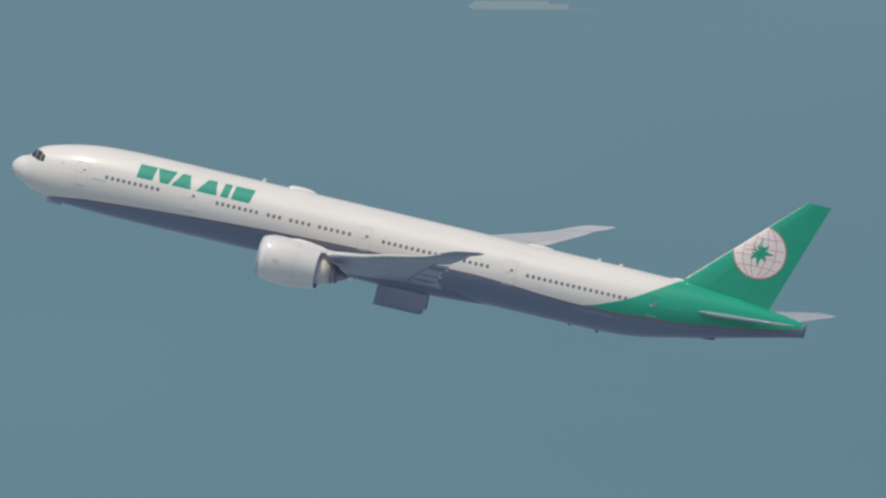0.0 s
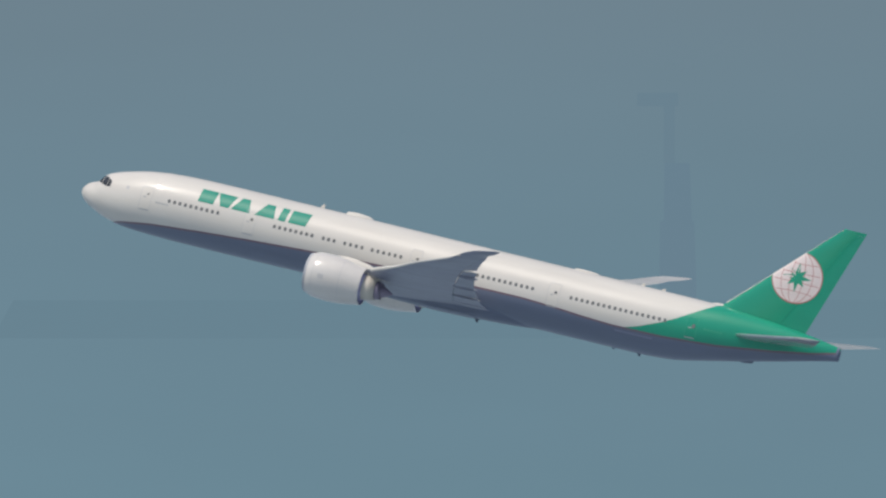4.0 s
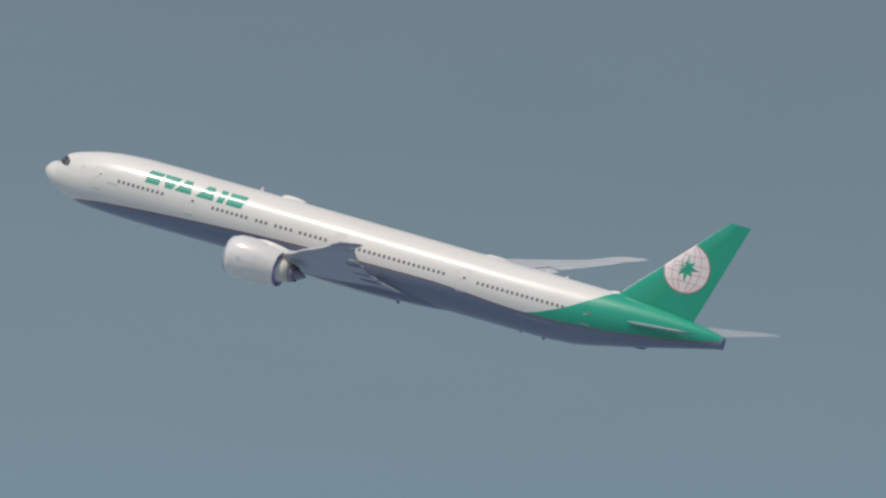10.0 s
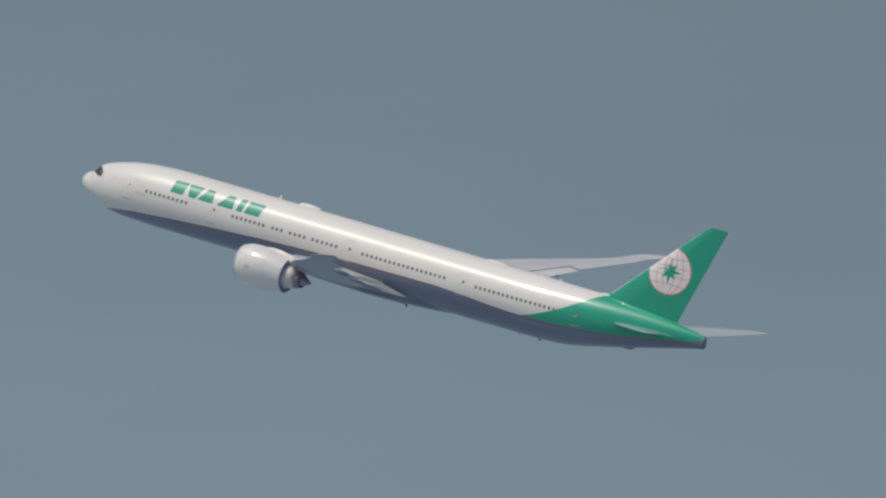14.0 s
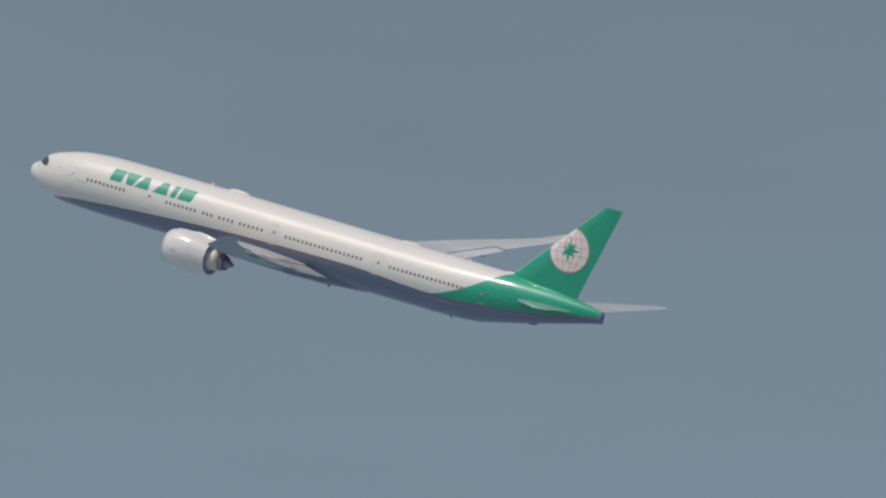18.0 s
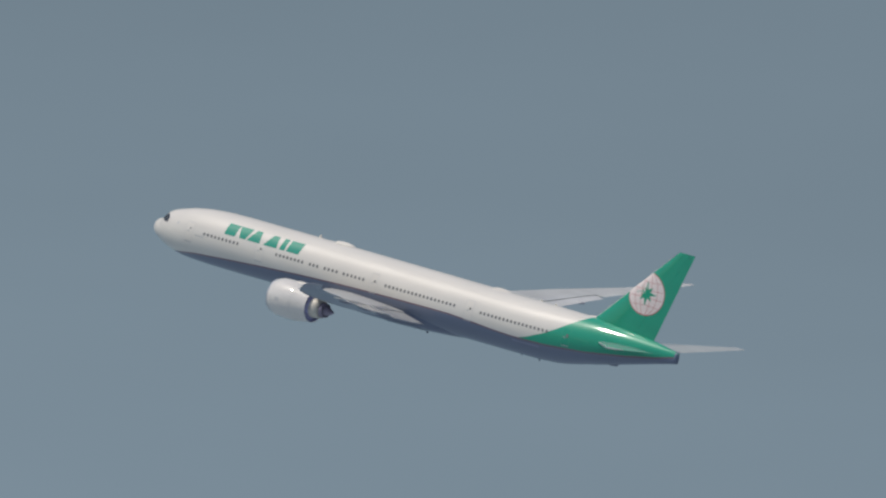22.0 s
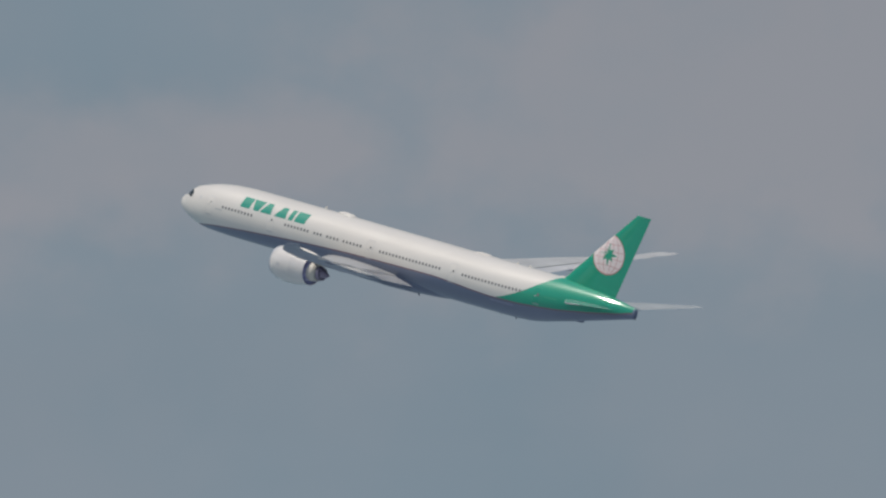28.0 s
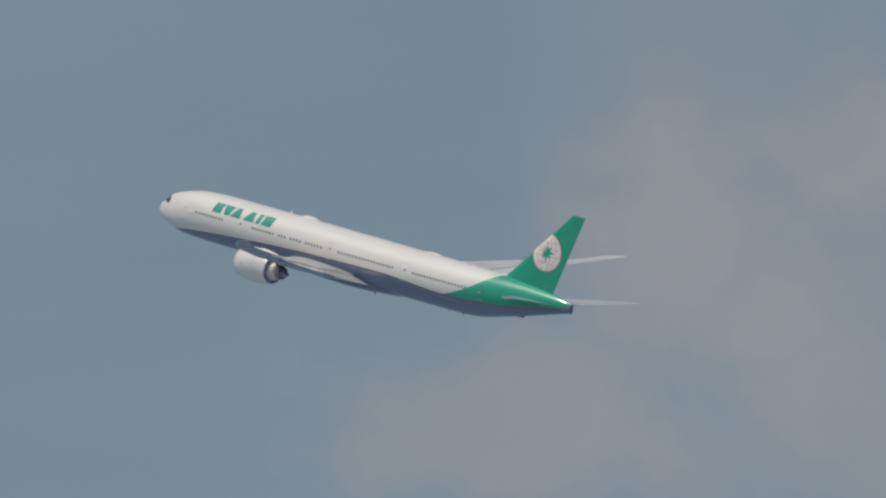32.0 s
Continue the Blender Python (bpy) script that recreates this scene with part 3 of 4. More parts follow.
def pane_mesh():
    ring = []
    for k in range(12):
        t = 2 * math.pi * k / 12
        ring.append((0.15 * math.copysign(abs(math.cos(t)) ** 0.7, math.cos(t)), 0.205 * math.copysign(abs(math.sin(t)) ** 0.7, math.sin(t))))
    vs = [(a, -0.03, b) for a, b in ring] + [(a * 0.92, 0.016, b * 0.92) for a, b in ring]
    fs = [(k, (k + 1) % 12, 12 + (k + 1) % 12, 12 + k) for k in range(12)] + [tuple(range(12, 24))]
    return mesh_of("cabin_window", vs, fs, False)


def cabin_windows():
    groups = [(9.01, 13.75, 10), (19.26, 22.91, 8), (24.01, 25.05, 3), (26.10, 27.77, 4), (28.77, 31.54, 6), (34.68, 44.32, 19), (48.04, 57.05, 18)]
    me = pane_mesh()
    for s in (-1, 1):
        for a, b, n in groups:
            for i in range(n):
                x, z = a + (b - a) * i / (n - 1), 0.45
                ob = part("cabin_window", me, M_PANE, airliner)
                ob.matrix_basis = pose(x, s * skin_y(x, z), z, 0, 0, 0 if s > 0 else 180)


def doors():
    for x, z0, z1, w in ((6.72, -0.70, 1.30, 0.54), (16.85, -0.68, 1.32, 0.54), (32.95, -0.58, 1.42, 0.50), (46.35, -0.62, 1.42, 0.54), (59.55, -0.45, 1.35, 0.48)):
        skin, rim = (M_GREEN, M_GREENSEAL) if x > 58 else (M_WHITE, M_SEAL)
        for s in (-1, 1):
            d = part("cabin_door", side_patch(quad_rows(z0, z1, x - w, x + w, x - w, x + w), s, "cabin_door", 0.006), skin, airliner, "flush passenger door")
            for a, b, c, e in ((x - w - 0.02, x - w + 0.015, z0, z1), (x + w - 0.015, x + w + 0.02, z0, z1)):
                part("door_seal", side_patch(quad_rows(c, e, a, b, a, b), s, "door_seal", 0.012), rim, d)
            part("door_seal", side_patch(quad_rows(z1 - 0.02, z1 + 0.035, x - w, x + w, x - w, x + w, 2), s, "door_seal", 0.014), rim, d)
            win = part("door_window", pane_mesh(), M_PANE, d)
            win.matrix_basis = pose(x + 0.18, s * skin_y(x, 0.55), 0.55, 0, 0, 0 if s > 0 else 180)
            part("door_handle", side_patch(quad_rows(0.32, 0.42, x - 0.28, x + 0.02, x - 0.28, x + 0.02, 2), s, "door_handle", 0.02), M_MARK, d)
            part("sill_plate", side_patch(quad_rows(z0 - 0.14, z0 - 0.05, x - w * 0.9, x + w * 0.9, x - w * 0.9, x + w * 0.9, 2), s, "sill_plate", 0.014), M_MARK, d)


def markings():
    """The airline's green title as plain leaning blocks, small writing as bars."""
    z0, z1 = 1.10, 2.28
    shapes = [(11.58, 13.05, 11.66, 13.22), (13.75, 14.55, 13.30, 15.05), (14.80, 16.62, 15.55, 16.30), (17.10, 19.00, 17.95, 18.75),
              (19.35, 20.05, 19.48, 20.18), (20.35, 22.05, 20.48, 22.28)]
    for s in (-1, 1):
        for bl, br, tl, tr in shapes:
            part("title_block", side_patch(quad_rows(z0, z1, bl, br, tl, tr, 10), s, "title_block", 0.014), M_TITLE, airliner, "green painted title block")
        for k in range(5):
            x = 7.75 + 0.26 * k
            part("small_marking", side_patch(quad_rows(0.02, 0.16, x, x + 0.19, x, x + 0.19, 2), s, "small_marking", 0.014), M_MARK, airliner)
        for k in range(6):
            x = 60.7 + 0.30 * k
            part("small_marking", side_patch(quad_rows(0.42, 0.60, x, x + 0.22, x, x + 0.22, 2), s, "small_marking", 0.014), M_GREENSEAL, airliner)
        part("static_port", side_patch(quad_rows(0.66, 0.96, 4.55, 4.85, 4.55, 4.85, 3), s, "static_port", 0.012), M_SEAL, airliner)
        part("scuff_strip", side_patch(quad_rows(-1.50, -1.34, 52.6, 56.2, 52.6, 56.2, 2), s, "scuff_strip", 0.014), M_SCUFF, airliner)


# ---- wings ----
LE = curve([(1.2, 24.9), (3.1, 26.3), (30.6, 44.78), (31.6, 46.1), (32.45, 48.35)])
TE = curve([(1.2, 40.75), (3.1, 40.75), (10.5, 41.5), (30.6, 47.35), (31.6, 48.2), (32.45, 48.95)])
TWIST = curve([(1.2, -0.16), (3.3, -0.12), (8, 0.0), (13, 0.10), (17, 0.25), (21, 0.38), (28, 0.42), (30.6, 0.30), (31.6, 0.10), (32.5, 0.0)])
THICK = curve([(1.2, 0.13), (10, 0.115), (32.5, 0.085)])


# the leading edge's rise outwards: dihedral and lift, with the tip turned up
BEND = curve([(1.2, -2.06), (3.1, -1.93), (8, -1.44), (12.5, -0.74), (17.7, 0.0), (22.6, 0.94), (25.5, 1.48), (27.8, 1.95), (29.5, 2.38), (30.9, 2.93), (31.6, 3.31), (32.45, 3.75)])


def wing_point(y, u, side, s, push=(0.0, 0.0), turn=0.0, hinge=0.8):
    c = TE(y) - LE(y)
    z = BEND(y) + TWIST(y) * u
    x, z = LE(y) + u * c, z + (0.72 if side > 0 else -1.1) * half_t(u, THICK(y)) * c
    if turn:
        hx, hz = LE(y) + hinge * c, BEND(y) + TWIST(y) * hinge
        dx, dz, a = x - hx, z - hz, radians(turn)
        x, z = hx + dx * math.cos(a) + dz * math.sin(a), hz - dx * math.sin(a) + dz * math.cos(a)
    return (x + push[0], s * y, z + push[1])


def tone_by_facing(me, upper, lower=None, limit=-0.1):
    """Upper colour on faces turned up, lower on the rest; the wing's lower grey paints in shade."""
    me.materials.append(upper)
    me.materials.append(lower or M_UNDER_SHADE)
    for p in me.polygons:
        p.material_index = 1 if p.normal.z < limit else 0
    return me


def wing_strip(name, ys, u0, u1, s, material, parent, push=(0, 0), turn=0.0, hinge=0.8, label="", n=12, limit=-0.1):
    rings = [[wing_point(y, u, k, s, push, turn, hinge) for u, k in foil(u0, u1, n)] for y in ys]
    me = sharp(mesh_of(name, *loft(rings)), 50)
    return part(name, tone_by_facing(me, material, limit=limit), material, parent, label)


def span(a, b, n):
    return [a + (b - a) * i / n for i in range(n + 1)]


FLAP_TURN = 6.0


def wing(s):
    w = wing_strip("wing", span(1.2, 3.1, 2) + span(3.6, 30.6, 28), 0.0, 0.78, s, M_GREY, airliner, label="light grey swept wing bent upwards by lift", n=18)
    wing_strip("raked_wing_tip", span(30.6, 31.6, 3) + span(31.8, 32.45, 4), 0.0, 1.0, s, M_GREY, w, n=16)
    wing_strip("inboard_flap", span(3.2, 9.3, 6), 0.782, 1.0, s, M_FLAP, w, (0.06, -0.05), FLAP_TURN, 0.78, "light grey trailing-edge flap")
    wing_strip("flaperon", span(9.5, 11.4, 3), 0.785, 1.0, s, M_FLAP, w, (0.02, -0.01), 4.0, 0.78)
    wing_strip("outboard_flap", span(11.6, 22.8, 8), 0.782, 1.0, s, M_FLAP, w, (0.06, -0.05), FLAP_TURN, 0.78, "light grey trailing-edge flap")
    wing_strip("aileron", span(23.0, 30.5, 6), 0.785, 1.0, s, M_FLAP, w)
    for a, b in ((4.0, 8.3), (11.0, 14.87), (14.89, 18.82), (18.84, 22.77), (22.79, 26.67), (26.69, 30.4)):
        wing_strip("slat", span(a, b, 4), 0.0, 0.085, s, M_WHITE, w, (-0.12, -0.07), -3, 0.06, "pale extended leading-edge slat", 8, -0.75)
    for y, wide, deep in ((5.6, 0.13, 0.12), (9.4, 0.16, 0.15), (14.5, 0.14, 0.17), (20.3, 0.14, 0.22)):
        x, _, z = wing_point(y, 0.76, -1, 1)
        tail_x, _, tail_z = wing_point(y, 1.0, -1, 1, (0.06, -0.05), FLAP_TURN, 0.78)
        part("flap_track_fairing", tone_by_facing(blob(x, tail_x + 0.28, s * y, z + 0.05 - 0.6 * (deep - 0.12), wide, deep, "flap_track_fairing", low=-1, rise=tail_z - z - 0.06), M_FLAP, M_UNDER_SHADE, 0.4), M_FLAP, w)
    for y0, y1 in ((4.2, 7.2), (7.5, 9.2), (12.0, 15.4), (15.6, 19.0), (19.2, 22.4)):
        vs = []
        for y in span(y0, y1, 3):
            for u in (0.66, 0.72, 0.78):
                px, py, pz = wing_point(y, u, 1, s)
                vs.append((px, py, pz + 0.012))
        fs = [(i * 3 + j, i * 3 + j + 1, i * 3 + 4 + j, i * 3 + 3 + j) for i in range(3) for j in range(2)]
        part("spoiler", mesh_of("spoiler", vs, fs), M_FLAP, w)
    return w


# ---- engines ----
def axis_z(x):
    """The engine's drooping axis."""
    return -2.63 - 0.025 * (x - 25)


def spin(profile, s, name, ring=48, close=False):
    """A solid of revolution round the engine's drooping axis: (x, radius) pairs."""
    vs, fs, n = [], [], len(profile)
    for k in range(ring):
        t = 2 * math.pi * k / ring
        for x, r in profile:
            vs.append((x, s * 9.6 + r * math.cos(t), axis_z(x) + r * math.sin(t)))
    for k in range(ring):
        m = (k + 1) % ring
        for i in range(n if close else n - 1):
            j = (i + 1) % n
            fs.append((k * n + i, m * n + i, m * n + j, k * n + j))
    return mesh_of(name, vs, fs)


def engine(s):
    outer = curve([(25.50, 1.83), (25.8, 1.98), (26.3, 2.09), (27.2, 2.14), (28.3, 2.10), (29.4, 1.94), (30.65, 1.70)])
    prof = [(25.50 + 5.15 * i / 22, outer(25.50 + 5.15 * i / 22)) for i in range(23)]
    inner = [(30.63, 1.64), (30.2, 1.67), (29.2, 1.75), (28.2, 1.76), (27.0, 1.66), (26.4, 1.63), (25.9, 1.60), (25.50, 1.66)]
    cowl = part("nacelle", sharp(spin(prof + inner, s, "nacelle", close=True), 50), M_COWL, airliner, "large white engine nacelle")
    lip = [(25.50, 1.66), (25.37, 1.68), (25.30, 1.73), (25.28, 1.77), (25.32, 1.80), (25.39, 1.815), (25.50, 1.83)]
    part("inlet_lip", spin(lip, s, "inlet_lip", 48, True), M_LIP, cowl, "dull grey inlet lip")
    part("fan_disc", spin([(26.55, 0.0), (26.5, 0.5), (26.45, 1.0), (26.4, 1.6), (26.6, 1.6), (26.7, 0.0)], s, "fan_disc"), M_DARK, cowl)
    part("spinner", spin([(25.75, 0.0), (25.85, 0.16), (26.1, 0.34), (26.45, 0.52)], s, "spinner"), M_DARK, cowl)
    part("duct_lining", spin([(30.61, 1.630), (30.45, 1.64), (30.28, 1.62), (30.18, 1.50), (30.12, 1.35), (30.1, 1.15)], s, "duct_lining"), M_DARK, cowl, "dark inside of the fan nozzle")
    core = part("core_cowl", spin([(30.74, 1.165), (31.2, 1.08), (31.9, 0.92), (31.88, 0.86), (31.4, 0.88)], s, "core_cowl"), M_HOT, cowl, "bare metal core cowl")
    # front of the core cowl, coloured as the bluish shade behind the rim
    part("core_shade_band", spin([(29.0, 1.18), (29.6, 1.22), (30.4, 1.20), (30.74, 1.165)], s, "core_shade_band"), M_DARK, core, "front of the core cowl in painted bluish shade")
    part("exhaust_nozzle", spin([(31.75, 0.86), (32.1, 0.80), (32.42, 0.74), (32.40, 0.70), (31.6, 0.72)], s, "exhaust_nozzle"), M_PLUG, core)
    part("exhaust_plug", spin([(31.5, 0.66), (32.0, 0.65), (32.4, 0.58), (32.8, 0.42), (33.2, 0.21), (33.48, 0.02)], s, "exhaust_plug"), M_PLUG, core)
    # seams round the cowl
    for x in (26.15, 28.75):
        r = outer(x)
        part("cowl_seam", spin([(x - 0.02, r + 0.004), (x + 0.02, r + 0.004)], s, "cowl_seam"), M_SEAL, cowl)
    # small grey maker's mark on the outboard side
    vs, fs = [], []
    for i in range(5):
        x = 26.75 + 0.14 * i
        for j in range(3):
            t = (math.pi if s < 0 else 0) + 0.10 * (j - 1)
            r = outer(x) + 0.006
            vs.append((x, s * 9.6 + r * math.cos(t), axis_z(x) + r * math.sin(t)))
    fs = [(i * 3 + j, i * 3 + j + 1, i * 3 + 4 + j, i * 3 + 3 + j) for i in range(4) for j in range(2)]
    part("cowl_marking", mesh_of("cowl_marking", vs, fs), M_SEAL, cowl, "small grey marking")
    part("strake", block((26.6, s * (9.6 - 1.62) - 0.02, -1.35), (27.7, s * (9.6 - 1.62) + 0.02, -0.95)), M_COWL, cowl)
    # pylon from the cowl's crown up to the wing's underside
    rings = []
    for x, lo, hi, hw in ((27.6, -0.75, -0.56, 0.05), (28.4, -0.95, -0.44, 0.14), (29.4, -1.35, -0.50, 0.20), (30.5, -1.70, -0.66, 0.25), (31.4, -1.85, -0.92, 0.28), (33.0, -1.85, -1.1, 0.30), (35.0, -1.65, -1.1, 0.20), (36.8, -1.35, -1.05, 0.06)):
        rings.append([(x, s * 9.6 - hw, lo), (x, s * 9.6 + hw, lo), (x, s * 9.6 + hw, (lo + hi) / 2), (x, s * 9.6 + hw * 0.5, hi), (x, s * 9.6 - hw * 0.5, hi), (x, s * 9.6 - hw, (lo + hi) / 2)])
    part("pylon", mesh_of("pylon", *loft(rings)), M_WHITE, cowl, "pale engine pylon")


# ---- tail ----
def fin_x(z):
    return 61.40 + (z - 3.14) * 1.034, 69.40 + (z - 2.10) * 0.350


def fin_y(x, z, proud=0.0):
    a, b = fin_x(z)
    return half_t((x - a) / (b - a), 0.10) * (b - a) + proud


def fin_strip(name, z0, z1, u0, u1, material, parent, label="", grow=0.0, n=14):
    rings = []
    for i in range(9):
        z = z0 + (z1 - z0) * i / 8
        a, b = fin_x(z)
        rings.append([(a + u * (b - a) - grow, k * (half_t(u, 0.10) * (b - a) + grow), z) for u, k in foil(u0, u1, n)])
    return part(name, sharp(mesh_of(name, *loft(rings)), 50), material, parent, label)


def disc_on_fin(cx, cz, r, s, name, proud):
    """A painted disc that follows the fin's curve and ends at its leading edge."""
    vs, fs, rows, cols = [], [], 44, 30
    for j in range(rows + 1):
        t = math.pi * (j / rows - 0.5)
        z, w = cz + r * math.sin(t), max(r * math.cos(t), 0.01)
        a, b = max(cx - w, fin_x(z)[0] + 0.02), max(cx + w, fin_x(z)[0] + 0.03)
        for i in range(cols + 1):
            x = a + (b - a) * (i / cols) ** 2
            vs.append((x, s * fin_y(x, z, proud), z))
    for j in range(rows):
        for i in range(cols):
            k = j * (cols + 1) + i
            fs.append((k, k + 1, k + cols + 2, k + cols + 1))
    return mesh_of(name, vs, fs)


def ribbon_on_fin(path, width, s, name, proud):
    """A painted line along path, cut where the fin's leading edge ends it."""
    vs, fs = [], []
    path = [p for p in path if p[0] > fin_x(p[1])[0] + 0.10]
    for i, (x, z) in enumerate(path):
        a, b = path[max(i - 1, 0)], path[min(i + 1, len(path) - 1)]
        d = Vector((b[0] - a[0], b[1] - a[1])).normalized()
        for k in (-1, 1):
            px, pz = x - d.y * k * width / 2, z + d.x * k * width / 2
            vs.append((px, s * fin_y(px, pz, proud), pz))
    for i in range(len(path) - 1):
        if (Vector(path[i]) - Vector(path[i + 1])).length < 0.8:
            fs.append((i * 2, i * 2 + 1, i * 2 + 3, i * 2 + 2))
    return mesh_of(name, vs, fs) if fs else None


def tail():
    fin = fin_strip("fin", 1.6, 12.25, 0.0, 0.70, M_GREEN, airliner, "green vertical fin with a pale round emblem")
    fin_strip("rudder", 1.95, 11.90, 0.702, 1.0, M_GREEN, fin)
    fin_strip("rudder_tip", 11.92, 12.25, 0.705, 1.0, M_GREEN, fin)
    # white paint in place of metal, for the edge's bright sheen
    fin_strip("leading_edge", 3.25, 12.23, 0.0, 0.014, M_WHITE, fin, "bare metal leading edge", 0.012, 6)
    part("dorsal_fillet", blob(60.2, 62.6, 0, 2.80, 0.18, 0.28, "dorsal_fillet", low=0.0), M_WHITE, fin)
    cx, cz, r = 67.55, 6.98, 2.34

    def about(px, pz):
        return cx + px, cz + pz

    for s in (-1, 1):
        disc = part("emblem_disc", disc_on_fin(cx, cz, r, s, "emblem_disc", 0.014), M_DISC, fin, "pale round emblem with red lines and green star")
        ring = [(cx + r * math.cos(2 * math.pi * k / 96), cz + r * math.sin(2 * math.pi * k / 96)) for k in range(97)]
        me = ribbon_on_fin(ring, 0.09, s, "emblem_line", 0.020)
        part("emblem_line", me, M_RED, disc, "red rim")
        for m in (-0.62, -0.26, 0.26, 0.62):
            path = [about(m * r * math.sin(math.pi * i / 30), r * math.cos(math.pi * i / 30)) for i in range(1, 30)]
            part("emblem_line", ribbon_on_fin(path, 0.055, s, "emblem_line", 0.018), M_RED, disc)
        for h in (-0.6, -0.2, 0.2, 0.6):
            w = math.sqrt(1 - h * h)
            path = [about(r * w * (i / 12 - 1), r * h - 0.10 * r * (1 - (i / 12 - 1) ** 2) * h) for i in range(1, 24)]
            part("emblem_line", ribbon_on_fin(path, 0.055, s, "emblem_line", 0.018), M_RED, disc)
        vs, fs = [(cx, s * fin_y(cx, cz, 0.026), cz)], []
        for k in range(16):
            t = 2 * math.pi * k / 16
            q = (1.38 if k % 4 == 0 else 1.08) if k % 2 == 0 else 0.54
            x, z = cx + q * math.sin(t), cz + q * math.cos(t)
            vs.append((x, s * fin_y(x, z, 0.026), z))
        fs = [(0, 1 + k, 1 + (k + 1) % 16) for k in range(16)]
        part("emblem_star", mesh_of("emblem_star", vs, fs), M_GREEN, disc, "green star")
    for s in (-1, 1):
        def ring_at(y, u0, u1, n=12):
            q = (y - 1.0) / 9.75
            a, b, z, up = 62.7 + 8.7 * q, 70.6 + 3.3 * q, 0.58 + 1.34 * q, 0.45 - 0.20 * q
            return [(a + u * (b - a), s * y, z + up * u + k * half_t(u, 0.066) * (b - a)) for u, k in foil(u0, u1, n)]
        st = part("tailplane", sharp(mesh_of("tailplane", *loft([ring_at(y, 0, 0.70) for y in span(0.9, 10.75, 8)])), 50), M_STAB, airliner, "light grey tailplane")
        part("elevator", sharp(mesh_of("elevator", *loft([ring_at(y, 0.702, 1.0) for y in span(1.5, 10.6, 8)])), 50), M_STAB, st)
        part("leading_edge", mesh_of("leading_edge", *loft([[(x - 0.012, y, z) for x, y, z in ring_at(y0, 0, 0.02, 6)] for y0 in span(2.0, 10.75, 6)])), M_METAL, st, "bare metal leading edge")


def small_fittings():
    part("antenna_radome", blob(24.7, 27.4, 0, 2.98, 0.62, 0.38, "antenna_radome", low=-0.2, power=0.35), M_WHITE, airliner, "white satellite antenna hump")
    part("antenna_radome", blob(46.9, 49.4, 0, 2.94, 0.60, 0.22, "antenna_radome", low=-0.2, power=0.35), M_WHITE, airliner, "white satellite antenna hump")

    def blade(x, z, h, c, up=1):
        vs = []
        for k, (dx, w) in enumerate(((0, 0.0), (c * 0.4, 0.03), (c, 0.0), (c * 0.4, -0.03))):
            vs.append((x + dx, w, z))
        for dx, w in ((0.22, 0.0), (0.22 + c * 0.2, 0.015), (0.22 + c * 0.5, 0.0), (0.22 + c * 0.2, -0.015)):
            vs.append((x + dx, w, z + up * h))
        fs = [(0, 1, 2, 3), (4, 5, 6, 7)] + [(k, (k + 1) % 4, 4 + (k + 1) % 4, 4 + k) for k in range(4)]
        return mesh_of("blade_antenna", vs, fs, False)
    for x, h in ((22.2, 0.36), (53.3, 0.26), (55.3, 0.22)):
        part("blade_antenna", blade(x, top_z(x) - 0.03, h, 0.42), M_WHITE, airliner)
    for x, h in ((51.9, 0.18), (54.4, 0.26)):
        part("blade_antenna", blade(x, low_z(x) + 0.05, h, 0.36, -1), M_BELLY, airliner)
    part("blade_antenna", blade(38.75, fairing_z(38.9, 0.0) + 0.04, 0.36, 0.40, -1), M_BELLY, airliner)
    part("tail_skid", blob(63.6, 65.3, 0, -1.44, 0.16, 0.24, "tail_skid", low=-1), M_BELLY, airliner)


GEAR_DOORS = []


def gear_doors():
    """Doors hinged along x; each mesh lies in its hinge's own space, closed at zero turn."""
    for s in (-1, 1):
        vs, fs, nx, ny = [], [], 8, 6
        for drop in (0.005, 0.05):
            for j in range(ny + 1):
                y = 0.02 + 1.80 * j / ny
                far = 4.70 if y < 1.45 else 4.32
                for i in range(nx + 1):
                    x = far * i / nx
                    vs.append((x, s * y, fairing_z(34.5 + x, 0.22 + y) + 3.50 - drop))
        m = (nx + 1) * (ny + 1)
        for j in range(ny):
            for i in range(nx):
                k = j * (nx + 1) + i
                fs += [(k, k + 1, k + nx + 2, k + nx + 1), (m + k, m + k + 1, m + k + nx + 2, m + k + nx + 1)]
        rim = list(range(nx + 1)) + [j * (nx + 1) + nx for j in range(1, ny + 1)] + [ny * (nx + 1) + i for i in range(nx - 1, -1, -1)] + [j * (nx + 1) for j in range(ny - 1, 0, -1)]
        fs += [(a, b, m + b, m + a) for a, b in zip(rim, rim[1:] + rim[:1])]
        d = part("main_gear_door", tone_by_facing(mesh_of("main_gear_door", vs, fs, False), M_LINER, M_BELLY, 0.1), M_LINER, airliner, "slate-blue landing gear door swinging shut")
        GEAR_DOORS.append((d, (34.5, s * 0.22, -3.50), s))
        vs = []
        for z in (0.0, -0.04):
            vs += [(x, s * y, z) for x, y in ((0, 0), (1.35, 0), (1.35, 0.46), (0.1, 0.42))]
        fs = [(0, 1, 2, 3), (4, 5, 6, 7)] + [(k, (k + 1) % 4, 4 + (k + 1) % 4, 4 + k) for k in range(4)]
        d = part("nose_gear_door", mesh_of("nose_gear_door", vs, fs, False), M_DARK, airliner, "small dark nose gear door")
        GEAR_DOORS.append((d, (3.55, s * 0.10, -2.66), s))


fuselage()
cockpit()
doors()
markings()
for s in (-1, 1):
    wing(s)
    engine(s)
tail()
small_fittings()
gear_doors()
cabin_windows()


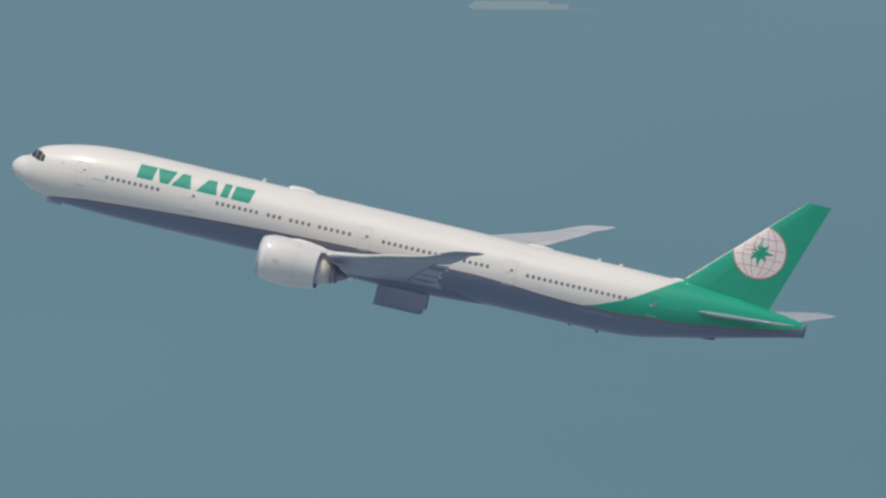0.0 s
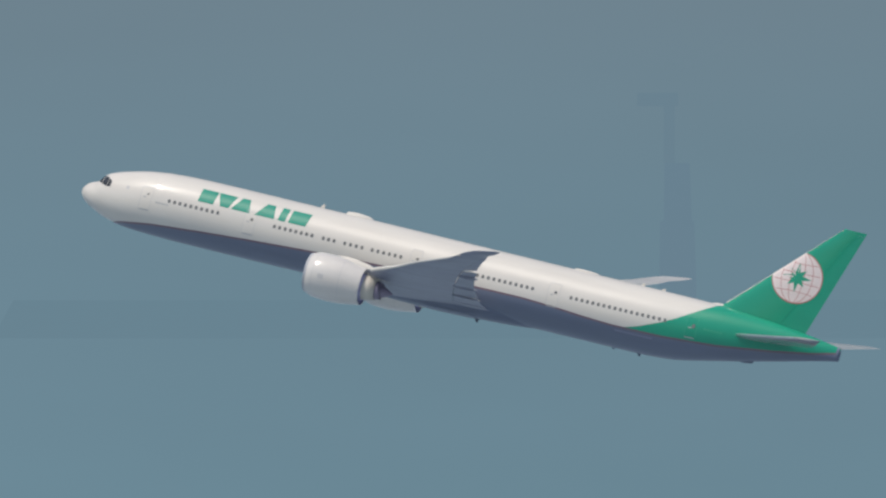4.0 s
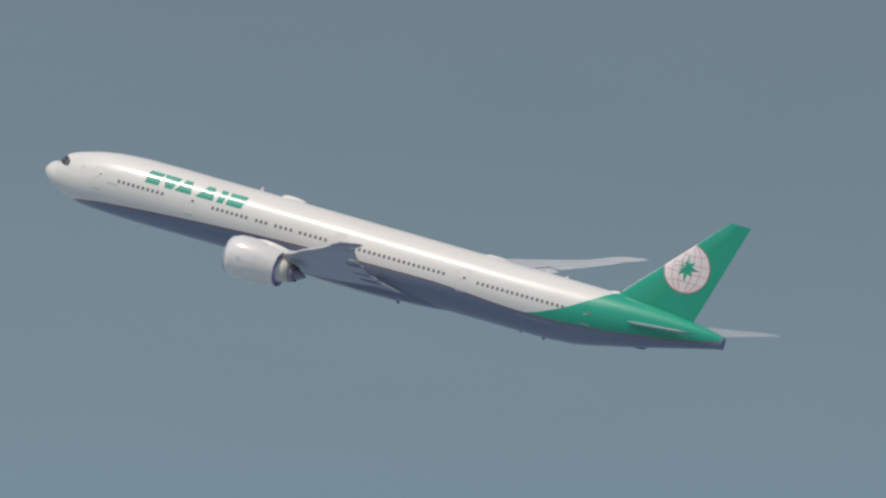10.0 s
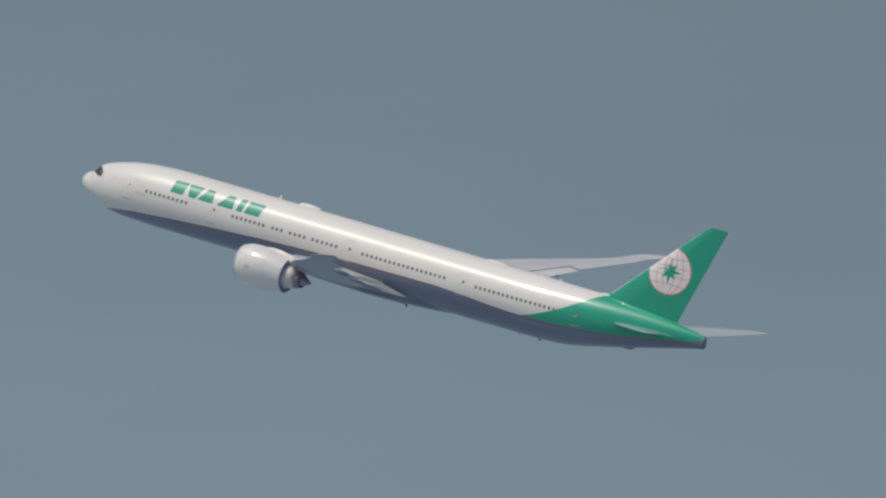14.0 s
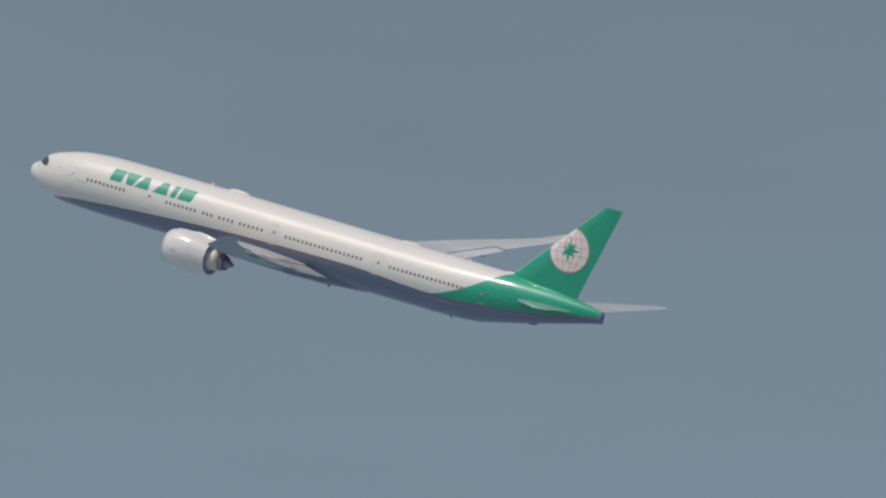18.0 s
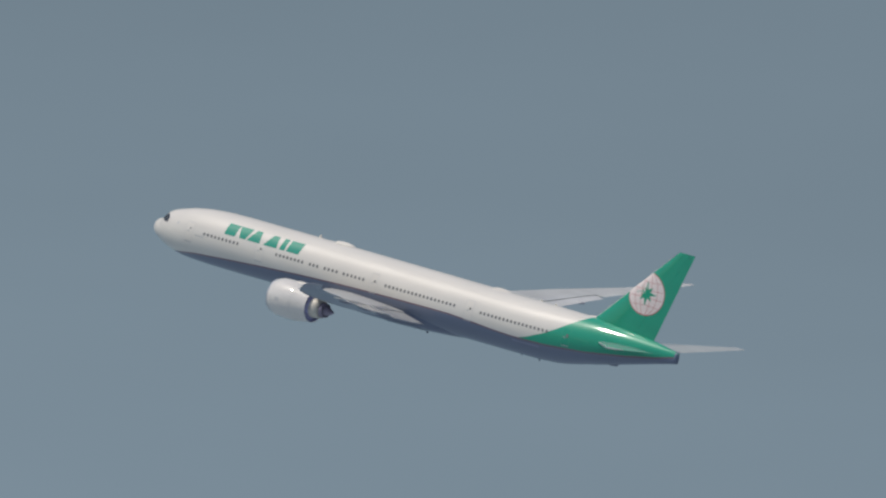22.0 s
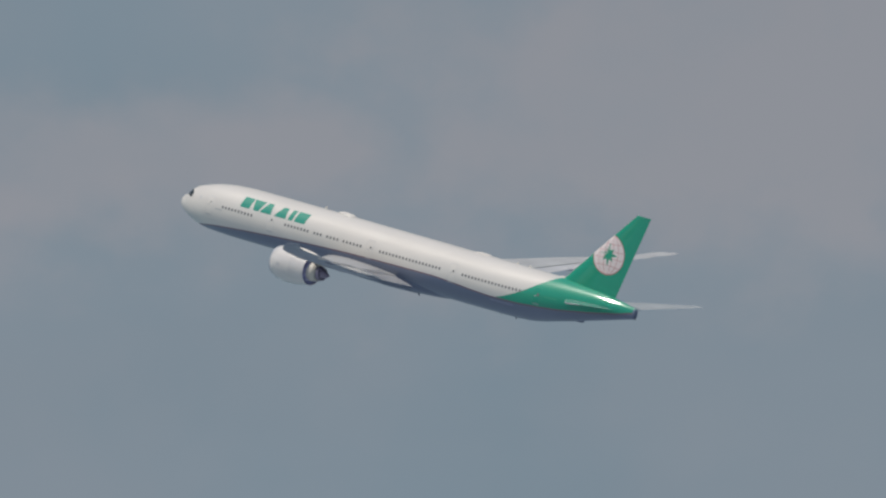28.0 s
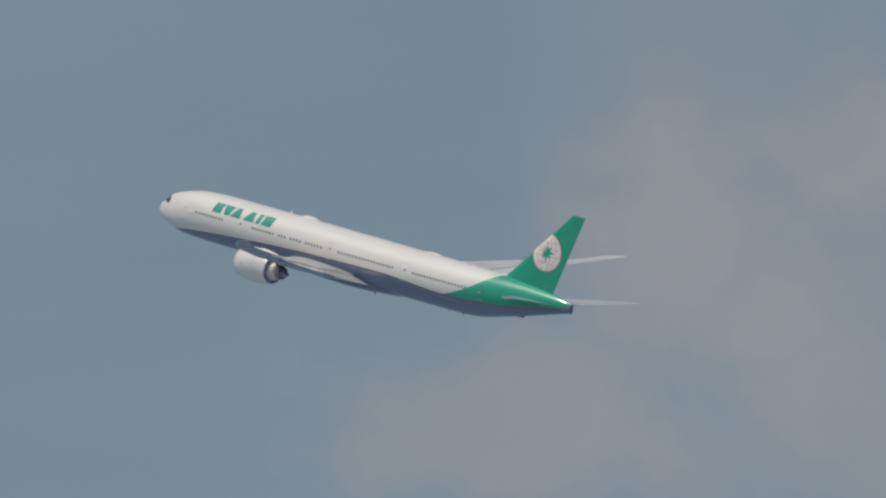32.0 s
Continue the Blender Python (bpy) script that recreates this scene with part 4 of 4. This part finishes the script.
# ---- what moves ----
def motions():
    walk(airliner, [
        (0, pose(-546.46, 3072.31, 206.05, 0.6410, 12.6020, -1.0274)), (0.5, pose(-591.71, 3070.97, 210.31, 0.3645, 12.6533, -0.8863)),
        (1, pose(-636.58, 3069.60, 214.55, 0.1526, 12.6627, -0.7555)), (1.5, pose(-681.06, 3068.19, 218.79, -0.2550, 12.6559, -0.6484)),
        (2, pose(-725.14, 3066.70, 223.02, -0.8987, 12.6501, -0.5686)), (2.5, pose(-768.83, 3065.13, 227.27, -1.6694, 12.6563, -0.5273)),
        (3, pose(-812.13, 3063.44, 231.54, -2.3795, 12.6810, -0.5376)), (3.5, pose(-855.07, 3061.71, 235.81, -2.8173, 12.7274, -0.6044)),
        (4, pose(-897.63, 3059.89, 240.11, -3.0048, 12.7960, -0.7057)), (4.5, pose(-939.84, 3058.00, 244.41, -2.9747, 12.8856, -0.8248)),
        (5, pose(-981.74, 3056.13, 248.73, -2.7947, 12.9937, -0.9455)), (5.5, pose(-1023.36, 3054.34, 253.06, -2.5536, 13.1168, -1.0513)),
        (6, pose(-1064.76, 3052.73, 257.39, -2.3478, 13.2508, -1.1255)), (6.5, pose(-1106.00, 3051.42, 261.73, -2.2255, 13.3916, -1.1642)),
        (7, pose(-1147.05, 3050.25, 266.06, -2.0503, 13.5365, -1.1960)), (7.5, pose(-1187.88, 3049.11, 270.39, -1.7623, 13.6822, -1.2280)),
        (8, pose(-1228.51, 3048.02, 274.72, -1.3894, 13.8248, -1.2576)), (8.5, pose(-1268.93, 3046.92, 279.06, -1.0299, 13.9587, -1.2697)),
        (9, pose(-1309.16, 3045.77, 283.38, -0.8701, 14.0783, -1.2662)), (9.5, pose(-1349.18, 3044.56, 287.69, -0.9857, 14.1803, -1.2478)),
        (10, pose(-1388.99, 3043.20, 292.00, -1.1582, 14.2672, -1.2364)), (10.5, pose(-1428.53, 3041.66, 296.29, -1.2285, 14.3410, -1.2508)),
        (11, pose(-1467.84, 3039.93, 300.58, -1.1308, 14.4032, -1.3002)), (11.5, pose(-1506.94, 3038.09, 304.86, -0.8556, 14.4540, -1.3802)),
        (12, pose(-1545.96, 3036.35, 309.13, -0.4655, 14.4925, -1.4751)), (12.5, pose(-1584.91, 3034.69, 313.40, -0.0957, 14.5175, -1.5709)),
        (13, pose(-1623.78, 3033.05, 317.65, 0.1985, 14.5272, -1.6412)), (13.5, pose(-1662.64, 3031.51, 321.90, 0.3687, 14.5218, -1.6629)),
        (14, pose(-1701.62, 3030.30, 326.14, 0.4369, 14.5023, -1.6506)), (14.5, pose(-1740.73, 3029.34, 330.38, 0.4520, 14.4716, -1.6117)),
        (15, pose(-1779.96, 3028.62, 334.62, 0.4625, 14.4323, -1.5532)), (15.5, pose(-1819.32, 3028.11, 338.86, 0.5162, 14.3871, -1.4822)),
        (16, pose(-1858.79, 3027.75, 343.11, 0.6626, 14.3387, -1.4051)), (16.5, pose(-1898.15, 3027.16, 347.35, 0.8623, 14.2877, -1.3273)),
        (17, pose(-1937.35, 3026.22, 351.59, 1.0425, 14.2335, -1.2453)), (17.5, pose(-1976.36, 3024.90, 355.82, 1.1580, 14.1744, -1.1556)),
        (18, pose(-2015.20, 3023.24, 360.05, 1.2129, 14.1112, -1.0674)), (18.5, pose(-2053.90, 3021.29, 364.25, 1.2424, 14.0446, -0.9991)),
        (19, pose(-2092.44, 3018.99, 368.46, 1.2525, 13.9754, -0.9454)), (19.5, pose(-2130.82, 3016.37, 372.65, 1.2632, 13.9048, -0.8940)),
        (20, pose(-2169.16, 3013.58, 376.84, 1.2727, 13.8346, -0.8397)), (20.5, pose(-2207.58, 3010.75, 381.02, 1.2837, 13.7666, -0.7840)),
        (21, pose(-2246.17, 3008.02, 385.21, 1.2965, 13.7021, -0.7273)), (21.5, pose(-2285.12, 3005.61, 389.41, 1.3204, 13.6410, -0.6767)),
        (22, pose(-2324.41, 3003.45, 393.61, 1.3306, 13.5830, -0.6132)), (22.5, pose(-2363.96, 3001.38, 397.83, 1.3041, 13.5280, -0.5269)),
        (23, pose(-2403.70, 2999.30, 402.05, 1.2287, 13.4757, -0.4208)), (23.5, pose(-2443.54, 2997.08, 406.27, 1.1132, 13.4257, -0.3051)),
        (24, pose(-2483.57, 2994.83, 410.49, 0.9937, 13.3783, -0.1992)), (24.5, pose(-2523.82, 2992.60, 414.71, 0.8949, 13.3335, -0.1159)),
        (25, pose(-2564.22, 2990.25, 418.94, 0.8246, 13.2918, -0.0473)), (25.5, pose(-2604.77, 2987.78, 423.16, 0.7680, 13.2542, 0.0140)),
        (26, pose(-2645.57, 2985.28, 427.38, 0.7262, 13.2219, 0.0771)), (26.5, pose(-2686.58, 2982.68, 431.61, 0.7065, 13.1955, 0.1454)),
        (27, pose(-2727.76, 2979.95, 435.83, 0.7076, 13.1749, 0.2223)), (27.5, pose(-2769.08, 2976.99, 440.04, 0.7220, 13.1602, 0.3108)),
        (28, pose(-2810.47, 2973.77, 444.26, 0.7382, 13.1507, 0.4142)), (28.5, pose(-2851.94, 2970.28, 448.46, 0.7289, 13.1441, 0.5189)),
        (29, pose(-2893.50, 2966.52, 452.65, 0.6918, 13.1375, 0.6192)), (29.5, pose(-2935.20, 2962.56, 456.81, 0.6377, 13.1278, 0.7070)),
        (30, pose(-2977.15, 2958.49, 460.98, 0.5902, 13.1111, 0.7838)), (30.5, pose(-3019.41, 2954.34, 465.12, 0.5751, 13.0838, 0.8600)),
        (31, pose(-3062.00, 2950.15, 469.27, 0.5798, 13.0425, 0.9348)), (31.5, pose(-3104.87, 2945.83, 473.39, 0.5229, 12.9842, 1.0053)),
        (32, pose(-3148.03, 2941.39, 477.48, 0.1374, 12.9049, 1.0781)),
    ])
    main = ((0, 88), (1.0, 86), (1.2, 78), (1.4, 58), (1.6, 33), (1.8, 10), (2.0, 0), (32, 0))
    front = ((0, 75), (0.2, 66), (0.4, 30), (0.6, 0), (32, 0))
    for door, (x, y, z), side in GEAR_DOORS:
        turns = main if x > 20 else front
        walk(door, [(t, pose(x, y, z, -side * a, 0, 0)) for t, a in turns])


motions()
